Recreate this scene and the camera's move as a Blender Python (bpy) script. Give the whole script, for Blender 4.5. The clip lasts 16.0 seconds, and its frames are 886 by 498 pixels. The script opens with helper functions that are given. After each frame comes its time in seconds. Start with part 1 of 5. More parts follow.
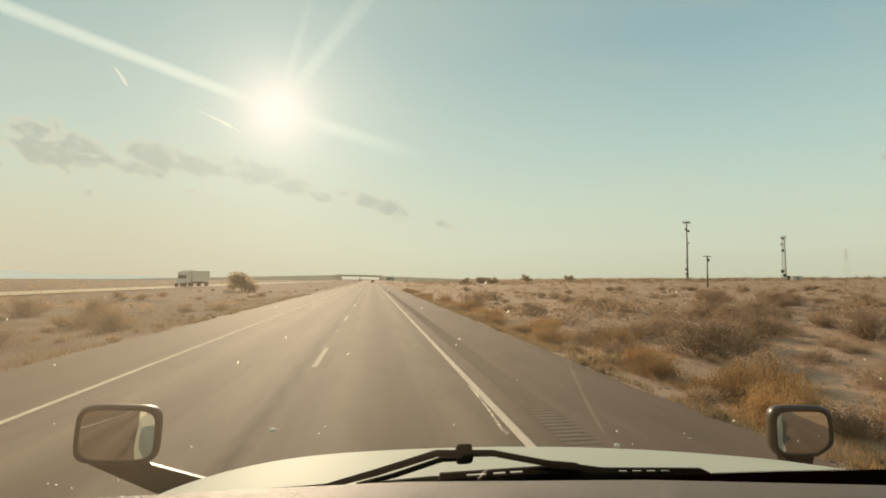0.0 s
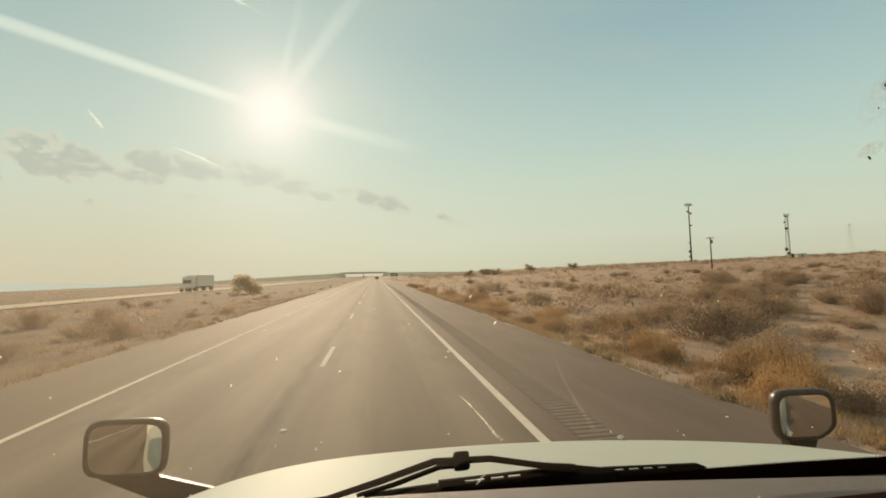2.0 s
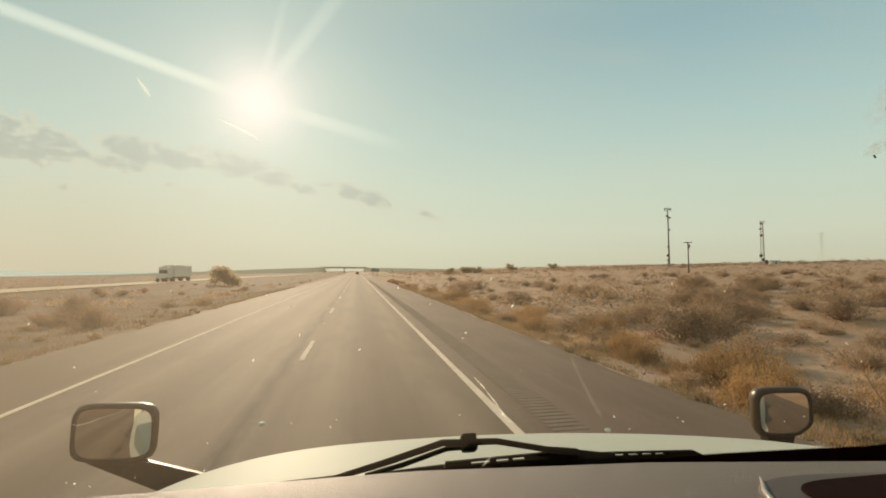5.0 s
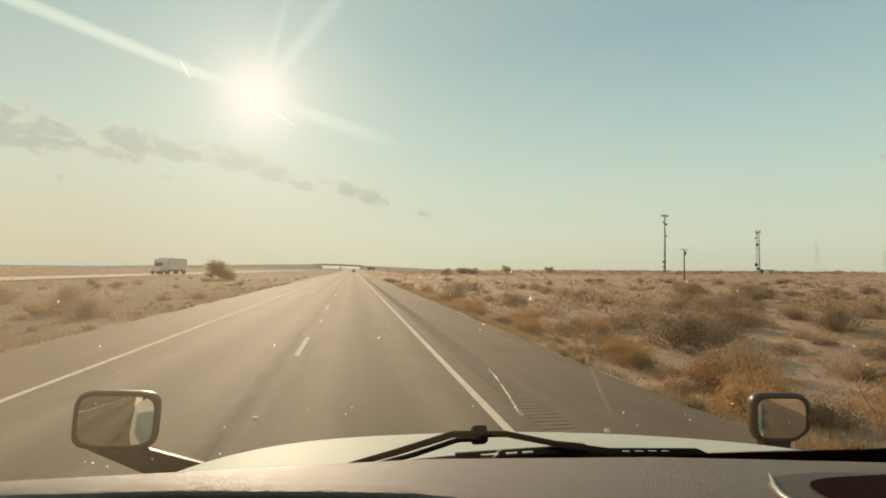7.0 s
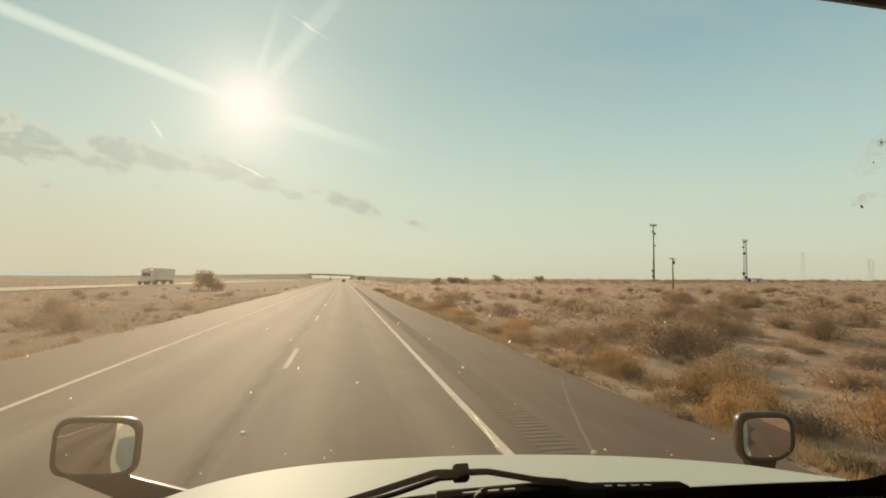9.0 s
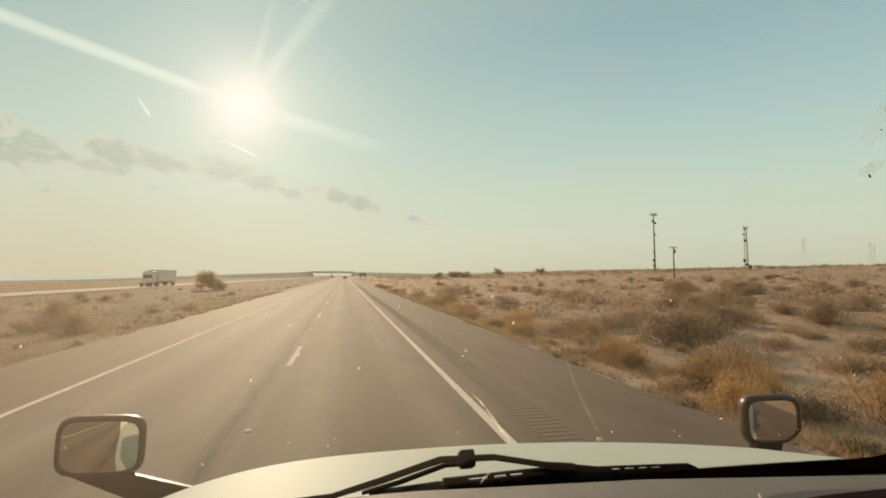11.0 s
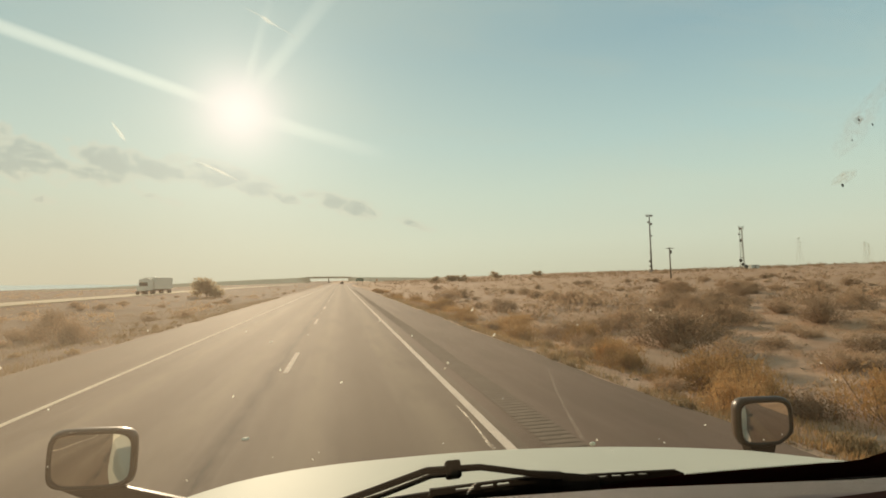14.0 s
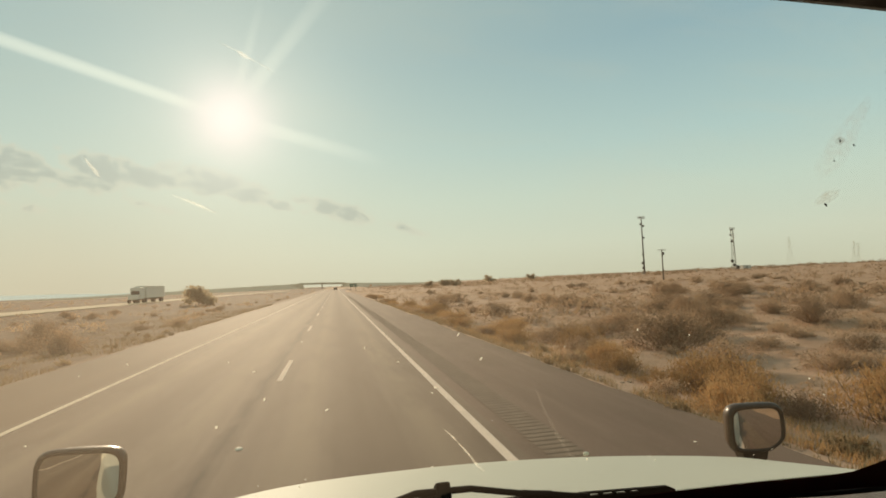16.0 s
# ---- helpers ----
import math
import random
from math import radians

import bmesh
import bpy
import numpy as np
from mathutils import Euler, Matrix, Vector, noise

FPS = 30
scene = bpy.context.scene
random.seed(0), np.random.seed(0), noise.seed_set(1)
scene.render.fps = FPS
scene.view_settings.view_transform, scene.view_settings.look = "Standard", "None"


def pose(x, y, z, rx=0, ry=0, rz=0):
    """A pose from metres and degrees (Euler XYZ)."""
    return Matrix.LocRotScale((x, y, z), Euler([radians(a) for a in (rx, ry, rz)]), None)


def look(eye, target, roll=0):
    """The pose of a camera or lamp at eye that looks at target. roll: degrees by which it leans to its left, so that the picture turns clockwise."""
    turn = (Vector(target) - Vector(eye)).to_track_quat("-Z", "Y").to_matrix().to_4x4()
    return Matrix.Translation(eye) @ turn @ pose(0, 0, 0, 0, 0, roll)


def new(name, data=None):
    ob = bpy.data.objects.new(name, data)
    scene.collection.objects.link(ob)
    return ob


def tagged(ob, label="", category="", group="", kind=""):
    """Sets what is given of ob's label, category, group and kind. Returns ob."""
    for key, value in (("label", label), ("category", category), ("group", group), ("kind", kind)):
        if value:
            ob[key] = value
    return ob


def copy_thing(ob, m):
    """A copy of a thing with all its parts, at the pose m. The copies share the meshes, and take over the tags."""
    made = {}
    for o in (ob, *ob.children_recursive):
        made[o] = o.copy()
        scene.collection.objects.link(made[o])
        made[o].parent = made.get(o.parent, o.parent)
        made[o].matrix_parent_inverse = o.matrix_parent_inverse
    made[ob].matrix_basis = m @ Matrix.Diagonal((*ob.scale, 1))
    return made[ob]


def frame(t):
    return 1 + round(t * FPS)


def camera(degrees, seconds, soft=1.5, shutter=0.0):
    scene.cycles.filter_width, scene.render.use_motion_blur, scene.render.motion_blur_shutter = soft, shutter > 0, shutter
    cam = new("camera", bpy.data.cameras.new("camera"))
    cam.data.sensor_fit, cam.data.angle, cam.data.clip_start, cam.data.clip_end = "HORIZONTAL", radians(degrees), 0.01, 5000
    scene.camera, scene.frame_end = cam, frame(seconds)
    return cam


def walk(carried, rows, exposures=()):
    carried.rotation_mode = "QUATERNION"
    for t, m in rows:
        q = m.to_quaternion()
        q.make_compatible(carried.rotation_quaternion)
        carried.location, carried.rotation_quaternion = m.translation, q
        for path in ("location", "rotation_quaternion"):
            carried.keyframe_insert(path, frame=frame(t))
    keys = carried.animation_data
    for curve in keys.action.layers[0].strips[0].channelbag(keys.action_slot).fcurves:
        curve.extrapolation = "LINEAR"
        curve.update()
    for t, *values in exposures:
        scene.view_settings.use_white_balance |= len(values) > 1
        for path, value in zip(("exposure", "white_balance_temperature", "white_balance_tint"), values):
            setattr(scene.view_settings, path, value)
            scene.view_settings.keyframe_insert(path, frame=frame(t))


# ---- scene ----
# ---- camera: held by hand in the cab of a truck that stands on the highway ----
cam = camera(80, 16.0, soft=1.8)
PATH = [
    (0, pose(0.019, 0.015, 2.174, 93.28, -0.12, -7.63)),
    (0.5, pose(0.030, 0.001, 2.214, 93.26, 0.75, -7.04)),
    (1, pose(0.027, 0.013, 2.197, 93.38, 0.45, -6.86)),
    (1.5, pose(0.040, 0.007, 2.202, 93.07, 1.54, -6.85)),
    (2, pose(0.039, 0.004, 2.198, 92.57, 2.45, -7.22)),
    (2.5, pose(0.029, 0.003, 2.202, 92.19, 2.75, -7.51)),
    (3, pose(0.027, 0.010, 2.184, 91.94, 2.65, -7.92)),
    (3.5, pose(0.009, 0.011, 2.197, 91.89, 1.98, -8.20)),
    (4, pose(-0.003, 0.009, 2.180, 92.04, 1.60, -8.59)),
    (6.5, pose(-0.025, -0.014, 2.185, 92.34, -0.28, -9.74)),
    (7, pose(-0.039, -0.005, 2.171, 92.24, -0.68, -9.69)),
    (7.5, pose(-0.018, -0.009, 2.182, 92.33, -0.75, -9.75)),
    (8, pose(-0.020, -0.011, 2.207, 92.69, -0.51, -9.95)),
    (8.5, pose(-0.043, 0.001, 2.198, 93.23, -0.91, -10.41)),
    (9, pose(-0.026, -0.009, 2.212, 93.27, -0.54, -10.72)),
    (9.5, pose(-0.011, -0.005, 2.208, 93.04, -0.05, -10.66)),
    (10, pose(-0.032, 0.007, 2.196, 92.67, 0.44, -10.55)),
    (12.5, pose(-0.007, -0.002, 2.209, 92.88, 1.12, -10.70)),
    (13, pose(-0.013, 0.000, 2.214, 92.95, 1.17, -10.90)),
    (13.5, pose(0.000, -0.005, 2.210, 93.00, 1.42, -10.95)),
    (14, pose(-0.005, -0.006, 2.208, 93.09, 1.66, -10.90)),
    (14.5, pose(0.007, -0.008, 2.215, 93.17, 1.92, -11.01)),
    (15, pose(-0.002, 0.001, 2.206, 93.31, 2.01, -11.28)),
    (15.5, pose(0.007, -0.004, 2.200, 93.33, 2.51, -11.50)),
    (16, pose(0.006, -0.005, 2.231, 93.54, 2.43, -11.57)),
]
EXPOSURES = [(0.0, 0.050, 6900, 12.5), (16.0, 0.050, 6900, 12.5)]
walk(cam, PATH, EXPOSURES)

# ---- world and sun ----
SUN = Vector((-0.178, 1.0, 0.3126)).normalized()
SUN_EL, SUN_AZ = math.asin(SUN.z), math.atan2(SUN.x, SUN.y)

sun = new("sun", bpy.data.lights.new("sun", "SUN"))
sun.data.energy, sun.data.angle, sun.data.color = 4.4, radians(0.6), (1.0, 0.82, 0.60)
sun.matrix_world = look(SUN * 50, (0, 0, 0))


def ramp(nt, stops, fac, interpolation="LINEAR"):
    n = nt.nodes.new("ShaderNodeValToRGB")
    n.color_ramp.interpolation = interpolation
    while len(n.color_ramp.elements) < len(stops):
        n.color_ramp.elements.new(0.5)
    for e, (p, c) in zip(n.color_ramp.elements, stops):
        e.position, e.color = p, (*c, 1) if len(c) == 3 else c
    nt.links.new(fac, n.inputs[0])
    return n.outputs[0]


def maths(nt, op, a, b=0.0, c=0.0, clamp=False):
    n = nt.nodes.new("ShaderNodeMath")
    n.operation, n.use_clamp = op, clamp
    for i, v in enumerate((a, b, c)):
        if isinstance(v, (int, float)):
            n.inputs[i].default_value = v
        else:
            nt.links.new(v, n.inputs[i])
    return n.outputs[0]


def mixed(nt, fac, a, b, blend="MIX"):
    n = nt.nodes.new("ShaderNodeMix")
    n.data_type, n.blend_type = "RGBA", blend
    for sock, v in ((n.inputs[0], fac), (n.inputs[6], a), (n.inputs[7], b)):
        if isinstance(v, (int, float)):
            sock.default_value = v
        elif isinstance(v, tuple):
            sock.default_value = (*v, 1)
        else:
            nt.links.new(v, sock)
    return n.outputs[2]


def noise_tex(nt, vec, scale, detail=4.0, rough=0.55, distortion=0.0):
    n = nt.nodes.new("ShaderNodeTexNoise")
    n.inputs["Scale"].default_value, n.inputs["Detail"].default_value = scale, detail
    n.inputs["Roughness"].default_value, n.inputs["Distortion"].default_value = rough, distortion
    if vec is not None:
        nt.links.new(vec, n.inputs["Vector"])
    return n.outputs["Fac"]


def combine(nt, x, y, z):
    n = nt.nodes.new("ShaderNodeCombineXYZ")
    for i, v in enumerate((x, y, z)):
        if isinstance(v, (int, float)):
            n.inputs[i].default_value = v
        else:
            nt.links.new(v, n.inputs[i])
    return n.outputs[0]


CLOUDS = [(-0.55, 0.230, 0.105, 0.046, 1.02), (-0.445, 0.202, 0.110, 0.019, 0.94), (-0.365, 0.216, 0.110, 0.027, 1.0), (-0.20, 0.194, 0.105, 0.026, 1.0), (-0.28, 0.200, 0.10, 0.016, 0.86),
          (-0.11, 0.158, 0.085, 0.012, 0.82), (0.016, 0.138, 0.115, 0.020, 0.83), (0.13, 0.106, 0.075, 0.010, 0.79), (-0.49, 0.150, 0.09, 0.010, 0.72), (-0.33, 0.160, 0.09, 0.009, 0.70), (-0.72, 0.25, 0.10, 0.05, 1.0)]
GLARE_STREAKS = [(-0.190, 0.317, -0.60, 0.462, 0.012, 0.015, 0.80, 0.30), (-0.165, 0.309, 0.08, 0.239, 0.015, 0.016, 0.80, 0.90),
         (-0.170, 0.325, -0.03, 0.520, 0.014, 0.019, 0.50, 0.65), (-0.175, 0.325, -0.125, 0.515, 0.010, 0.010, 0.48, 0.85), (-0.19, 0.300, -0.30, 0.215, 0.016, 0.018, 0.18, 1.0)]


def build_world():
    world = bpy.data.worlds.new("hazy_desert_sky")
    scene.world = world
    world.use_nodes = True
    nt = world.node_tree
    bg = nt.nodes["Background"]
    sky = nt.nodes.new("ShaderNodeTexSky")
    sky.sky_type, sky.sun_disc = "NISHITA", False
    sky.sun_elevation, sky.sun_rotation = SUN_EL, SUN_AZ
    sky.air_density, sky.dust_density, sky.ozone_density = 1.0, 2.0, 1.0
    tc = nt.nodes.new("ShaderNodeTexCoord")
    way = tc.outputs["Generated"]
    sep = nt.nodes.new("ShaderNodeSeparateXYZ")
    nt.links.new(way, sep.inputs[0])
    x, y, z = sep.outputs
    # dusty air: cream at the horizon, pale blue above
    haze = ramp(nt, [(0.0, (0.615, 0.635, 0.490)), (0.06, (0.652, 0.722, 0.588)), (0.15, (0.588, 0.73, 0.638)), (0.24, (0.473, 0.662, 0.645)),
                     (0.40, (0.322, 0.498, 0.552)), (1.0, (0.215, 0.268, 0.275))], maths(nt, "MAXIMUM", z, 0.0))
    strong = nt.nodes.new("ShaderNodeVectorMath")
    strong.operation = "SCALE"
    nt.links.new(sky.outputs[0], strong.inputs[0])
    strong.inputs["Scale"].default_value = 0.06
    col = mixed(nt, 0.965, strong.outputs[0], haze)
    # bright air round the sun
    dot = nt.nodes.new("ShaderNodeVectorMath")
    dot.operation = "DOT_PRODUCT"
    nt.links.new(way, dot.inputs[0])
    dot.inputs[1].default_value = SUN
    d = maths(nt, "MAXIMUM", dot.outputs["Value"], 0.0)
    wide = maths(nt, "MULTIPLY", maths(nt, "POWER", d, 14.0), 0.13)
    mid = maths(nt, "MULTIPLY", maths(nt, "POWER", d, 80.0), 0.38)
    core = maths(nt, "MULTIPLY", maths(nt, "POWER", d, 520.0), 0.92)
    halo = maths(nt, "ADD", wide, mid, clamp=True)
    ahead = maths(nt, "MAXIMUM", y, 0.05)
    u, v = maths(nt, "DIVIDE", x, ahead), maths(nt, "DIVIDE", z, ahead)
    # dust thickens towards the sun's side and the horizon there
    veil = noise_tex(nt, combine(nt, maths(nt, "MULTIPLY", u, 0.8), maths(nt, "MULTIPLY", v, 3.0), 2.1), 3.2, 5.0, 0.6, 0.5)
    thin = maths(nt, "MULTIPLY", maths(nt, "SUBTRACT", veil, 0.5, clamp=True), 0.5)
    col = mixed(nt, thin, col, (0.66, 0.64, 0.50))
    sunward = maths(nt, "MINIMUM", maths(nt, "MULTIPLY", maths(nt, "SUBTRACT", 0.70, u), 0.75, clamp=True), 0.62)
    col = mixed(nt, maths(nt, "MULTIPLY", sunward, 0.55), col, (0.535, 0.660, 0.555))
    low = maths(nt, "SUBTRACT", 1.0, maths(nt, "MULTIPLY", v, 4.6), clamp=True)
    dusty = maths(nt, "MULTIPLY", maths(nt, "MULTIPLY", maths(nt, "SUBTRACT", 0.15, u), 1.7, clamp=True), low)
    col = mixed(nt, maths(nt, "MULTIPLY", dusty, 0.8), col, (0.545, 0.530, 0.400))
    # low bank of broken cloud, sinking to the right: puffs at (u, v) of half size (a, b), ragged by noise
    ragged = noise_tex(nt, combine(nt, u, maths(nt, "MULTIPLY", v, 1.5), 0.52), 17.0, 8.0, 0.68, 0.25)
    shade = None
    for cu, cv, a, b, k in CLOUDS:
        du = maths(nt, "DIVIDE", maths(nt, "SUBTRACT", u, cu), a)
        lean = maths(nt, "MULTIPLY", maths(nt, "SUBTRACT", u, cu), -0.27)
        dv = maths(nt, "DIVIDE", maths(nt, "SUBTRACT", maths(nt, "SUBTRACT", v, cv), lean), b)
        r2 = maths(nt, "ADD", maths(nt, "MULTIPLY", du, du), maths(nt, "MULTIPLY", dv, dv))
        body = maths(nt, "MULTIPLY", maths(nt, "SUBTRACT", 1.0, maths(nt, "MULTIPLY", r2, 0.5), clamp=True), k)
        shade = body if shade is None else maths(nt, "MAXIMUM", shade, body)
    dense = maths(nt, "MULTIPLY", maths(nt, "SUBTRACT", maths(nt, "ADD", shade, maths(nt, "MULTIPLY", ragged, 2.4)), 1.72), 2.2, clamp=True)
    dense = maths(nt, "MULTIPLY", dense, maths(nt, "MULTIPLY", shade, 3.0, clamp=True))
    edge = maths(nt, "MULTIPLY", maths(nt, "SUBTRACT", 1.0, maths(nt, "ABSOLUTE", maths(nt, "SUBTRACT", maths(nt, "MULTIPLY", dense, 2.4), 1.0)), clamp=True), 0.60)
    col = mixed(nt, edge, col, (0.78, 0.80, 0.64))
    col = mixed(nt, maths(nt, "MULTIPLY", dense, 0.66), col, (0.395, 0.450, 0.410))
    # long glare streaks running out from the sun, painted into the sky colour
    for ua, va, ub, vb, wa, wb, k, fade in GLARE_STREAKS:
        run = math.hypot(ub - ua, vb - va)
        eu, ev = (ub - ua) / run, (vb - va) / run
        pu, pv = maths(nt, "SUBTRACT", u, ua), maths(nt, "SUBTRACT", v, va)
        along = maths(nt, "ADD", maths(nt, "MULTIPLY", pu, eu), maths(nt, "MULTIPLY", pv, ev))
        across = maths(nt, "ABSOLUTE", maths(nt, "ADD", maths(nt, "MULTIPLY", pu, -ev), maths(nt, "MULTIPLY", pv, eu)))
        w = maths(nt, "ADD", maths(nt, "MULTIPLY", along, (wb - wa) / run), wa)
        side = maths(nt, "SUBTRACT", 1.0, maths(nt, "DIVIDE", across, maths(nt, "MAXIMUM", w, 0.004)), clamp=True)
        side = maths(nt, "MULTIPLY", side, maths(nt, "SUBTRACT", 2.0, side))
        start = maths(nt, "MULTIPLY", along, 12.0, clamp=True)
        end = maths(nt, "SUBTRACT", 1.0, maths(nt, "MULTIPLY", along, fade / run), clamp=True)
        glare = maths(nt, "MULTIPLY", maths(nt, "MULTIPLY", side, k), maths(nt, "MULTIPLY", start, end))
        col = mixed(nt, glare, col, (0.90, 1.00, 0.88))
    col = mixed(nt, halo, col, (1.02, 1.06, 0.93))
    total = mixed(nt, core, col, (1.22, 1.13, 1.06))
    nt.links.new(total, bg.inputs["Color"])
    bg.inputs["Strength"].default_value = 1.0


build_world()


# ---- materials ----
def material(name, base, other, scale=6.0, rough=0.8, metal=0.0, fine=60.0, fine_mix=0.35, bump=0.2, bump_scale=80.0,
             bump_dist=0.01, stretch=(1, 1, 1), vary=0.0, spec=0.5, coat=0.0):
    """A two-scale procedural surface: broad patches, fine grain and relief, and a shift from piece to piece."""
    m = bpy.data.materials.new(name)
    m.use_nodes = True
    nt = m.node_tree
    b = nt.nodes["Principled BSDF"]
    tc = nt.nodes.new("ShaderNodeTexCoord")
    mp = nt.nodes.new("ShaderNodeMapping")
    mp.inputs["Scale"].default_value = stretch
    nt.links.new(tc.outputs["Object"], mp.inputs[0])
    vec = mp.outputs[0]
    big = noise_tex(nt, vec, scale, 5.0, 0.6)
    small = noise_tex(nt, vec, fine, 3.0, 0.6)
    fac = maths(nt, "MULTIPLY", maths(nt, "SUBTRACT", big, 0.3), 2.5, clamp=True)
    col = mixed(nt, fac, base, other)
    grain = maths(nt, "ADD", maths(nt, "MULTIPLY", small, 2 * fine_mix), 1.0 - fine_mix)
    col = mixed(nt, 1.0, col, combine(nt, grain, grain, grain), "MULTIPLY")
    if vary:
        oi = nt.nodes.new("ShaderNodeObjectInfo")
        k = maths(nt, "ADD", maths(nt, "MULTIPLY", oi.outputs["Random"], 2 * vary), 1.0 - vary)
        col = mixed(nt, 1.0, col, combine(nt, k, k, k), "MULTIPLY")
    nt.links.new(col, b.inputs["Base Color"])
    r = maths(nt, "ADD", maths(nt, "MULTIPLY", small, 0.2), rough - 0.1, clamp=True)
    nt.links.new(r, b.inputs["Roughness"])
    b.inputs["Metallic"].default_value = metal
    b.inputs["Specular IOR Level"].default_value = spec
    b.inputs["Coat Weight"].default_value = coat
    if bump:
        bn = nt.nodes.new("ShaderNodeBump")
        bn.inputs["Strength"].default_value, bn.inputs["Distance"].default_value = bump, bump_dist
        nt.links.new(noise_tex(nt, vec, bump_scale, 4.0, 0.6), bn.inputs["Height"])
        nt.links.new(bn.outputs[0], b.inputs["Normal"])
    return m


def leafy(name, base, other, vary=0.25, through_light=0.35):
    """Foliage or dry stalks: light also passes through the blades."""
    m = material(name, base, other, 3.0, 0.75, fine=25.0, bump=0.0, vary=vary, spec=0.2)
    nt = m.node_tree
    b = nt.nodes["Principled BSDF"]
    tr = nt.nodes.new("ShaderNodeBsdfTranslucent")
    mix = nt.nodes.new("ShaderNodeMixShader")
    mix.inputs[0].default_value = through_light
    nt.links.new(b.inputs["Base Color"].links[0].from_socket, tr.inputs[0])
    nt.links.new(b.outputs[0], mix.inputs[1])
    nt.links.new(tr.outputs[0], mix.inputs[2])
    nt.links.new(mix.outputs[0], nt.nodes["Material Output"].inputs[0])
    return m


def ground_material():
    m = bpy.data.materials.new("desert_sand")
    m.use_nodes = True
    nt = m.node_tree
    b = nt.nodes["Principled BSDF"]
    tc = nt.nodes.new("ShaderNodeTexCoord")
    vec = tc.outputs["Object"]
    wide = noise_tex(nt, vec, 0.035, 5.0, 0.6)
    patch = noise_tex(nt, vec, 0.28, 6.0, 0.62, 0.4)
    pebble = noise_tex(nt, vec, 9.0, 4.0, 0.7)
    grit = noise_tex(nt, vec, 45.0, 3.0, 0.7)
    col = ramp(nt, [(0.30, (0.31, 0.186, 0.118)), (0.44, (0.415, 0.256, 0.166)), (0.56, (0.505, 0.330, 0.226)), (0.72, (0.445, 0.277, 0.179))], patch)
    col = mixed(nt, maths(nt, "MULTIPLY", maths(nt, "SUBTRACT", wide, 0.42, clamp=True), 3.0, clamp=True), col, (0.43, 0.252, 0.139))
    # the median between the roadways is darker soil, offsetting the windscreen's painted glare veil
    sep = nt.nodes.new("ShaderNodeSeparateXYZ")
    nt.links.new(vec, sep.inputs[0])
    median = maths(nt, "MULTIPLY", maths(nt, "SUBTRACT", -7.5, sep.outputs[0]), 0.5, clamp=True)
    col = mixed(nt, maths(nt, "MULTIPLY", median, 0.8), col, (0.125, 0.082, 0.052))
    k = maths(nt, "ADD", maths(nt, "MULTIPLY", pebble, 0.6), 0.68)
    col = mixed(nt, 1.0, col, combine(nt, k, k, k), "MULTIPLY")
    k = maths(nt, "ADD", maths(nt, "MULTIPLY", grit, 0.5), 0.75)
    col = mixed(nt, 1.0, col, combine(nt, k, k, k), "MULTIPLY")
    nt.links.new(col, b.inputs["Base Color"])
    b.inputs["Roughness"].default_value = 0.95
    b.inputs["Specular IOR Level"].default_value = 0.15
    bn = nt.nodes.new("ShaderNodeBump")
    bn.inputs["Strength"].default_value, bn.inputs["Distance"].default_value = 0.6, 0.08
    nt.links.new(maths(nt, "ADD", pebble, maths(nt, "MULTIPLY", patch, 2.0)), bn.inputs["Height"])
    nt.links.new(bn.outputs[0], b.inputs["Normal"])
    return m


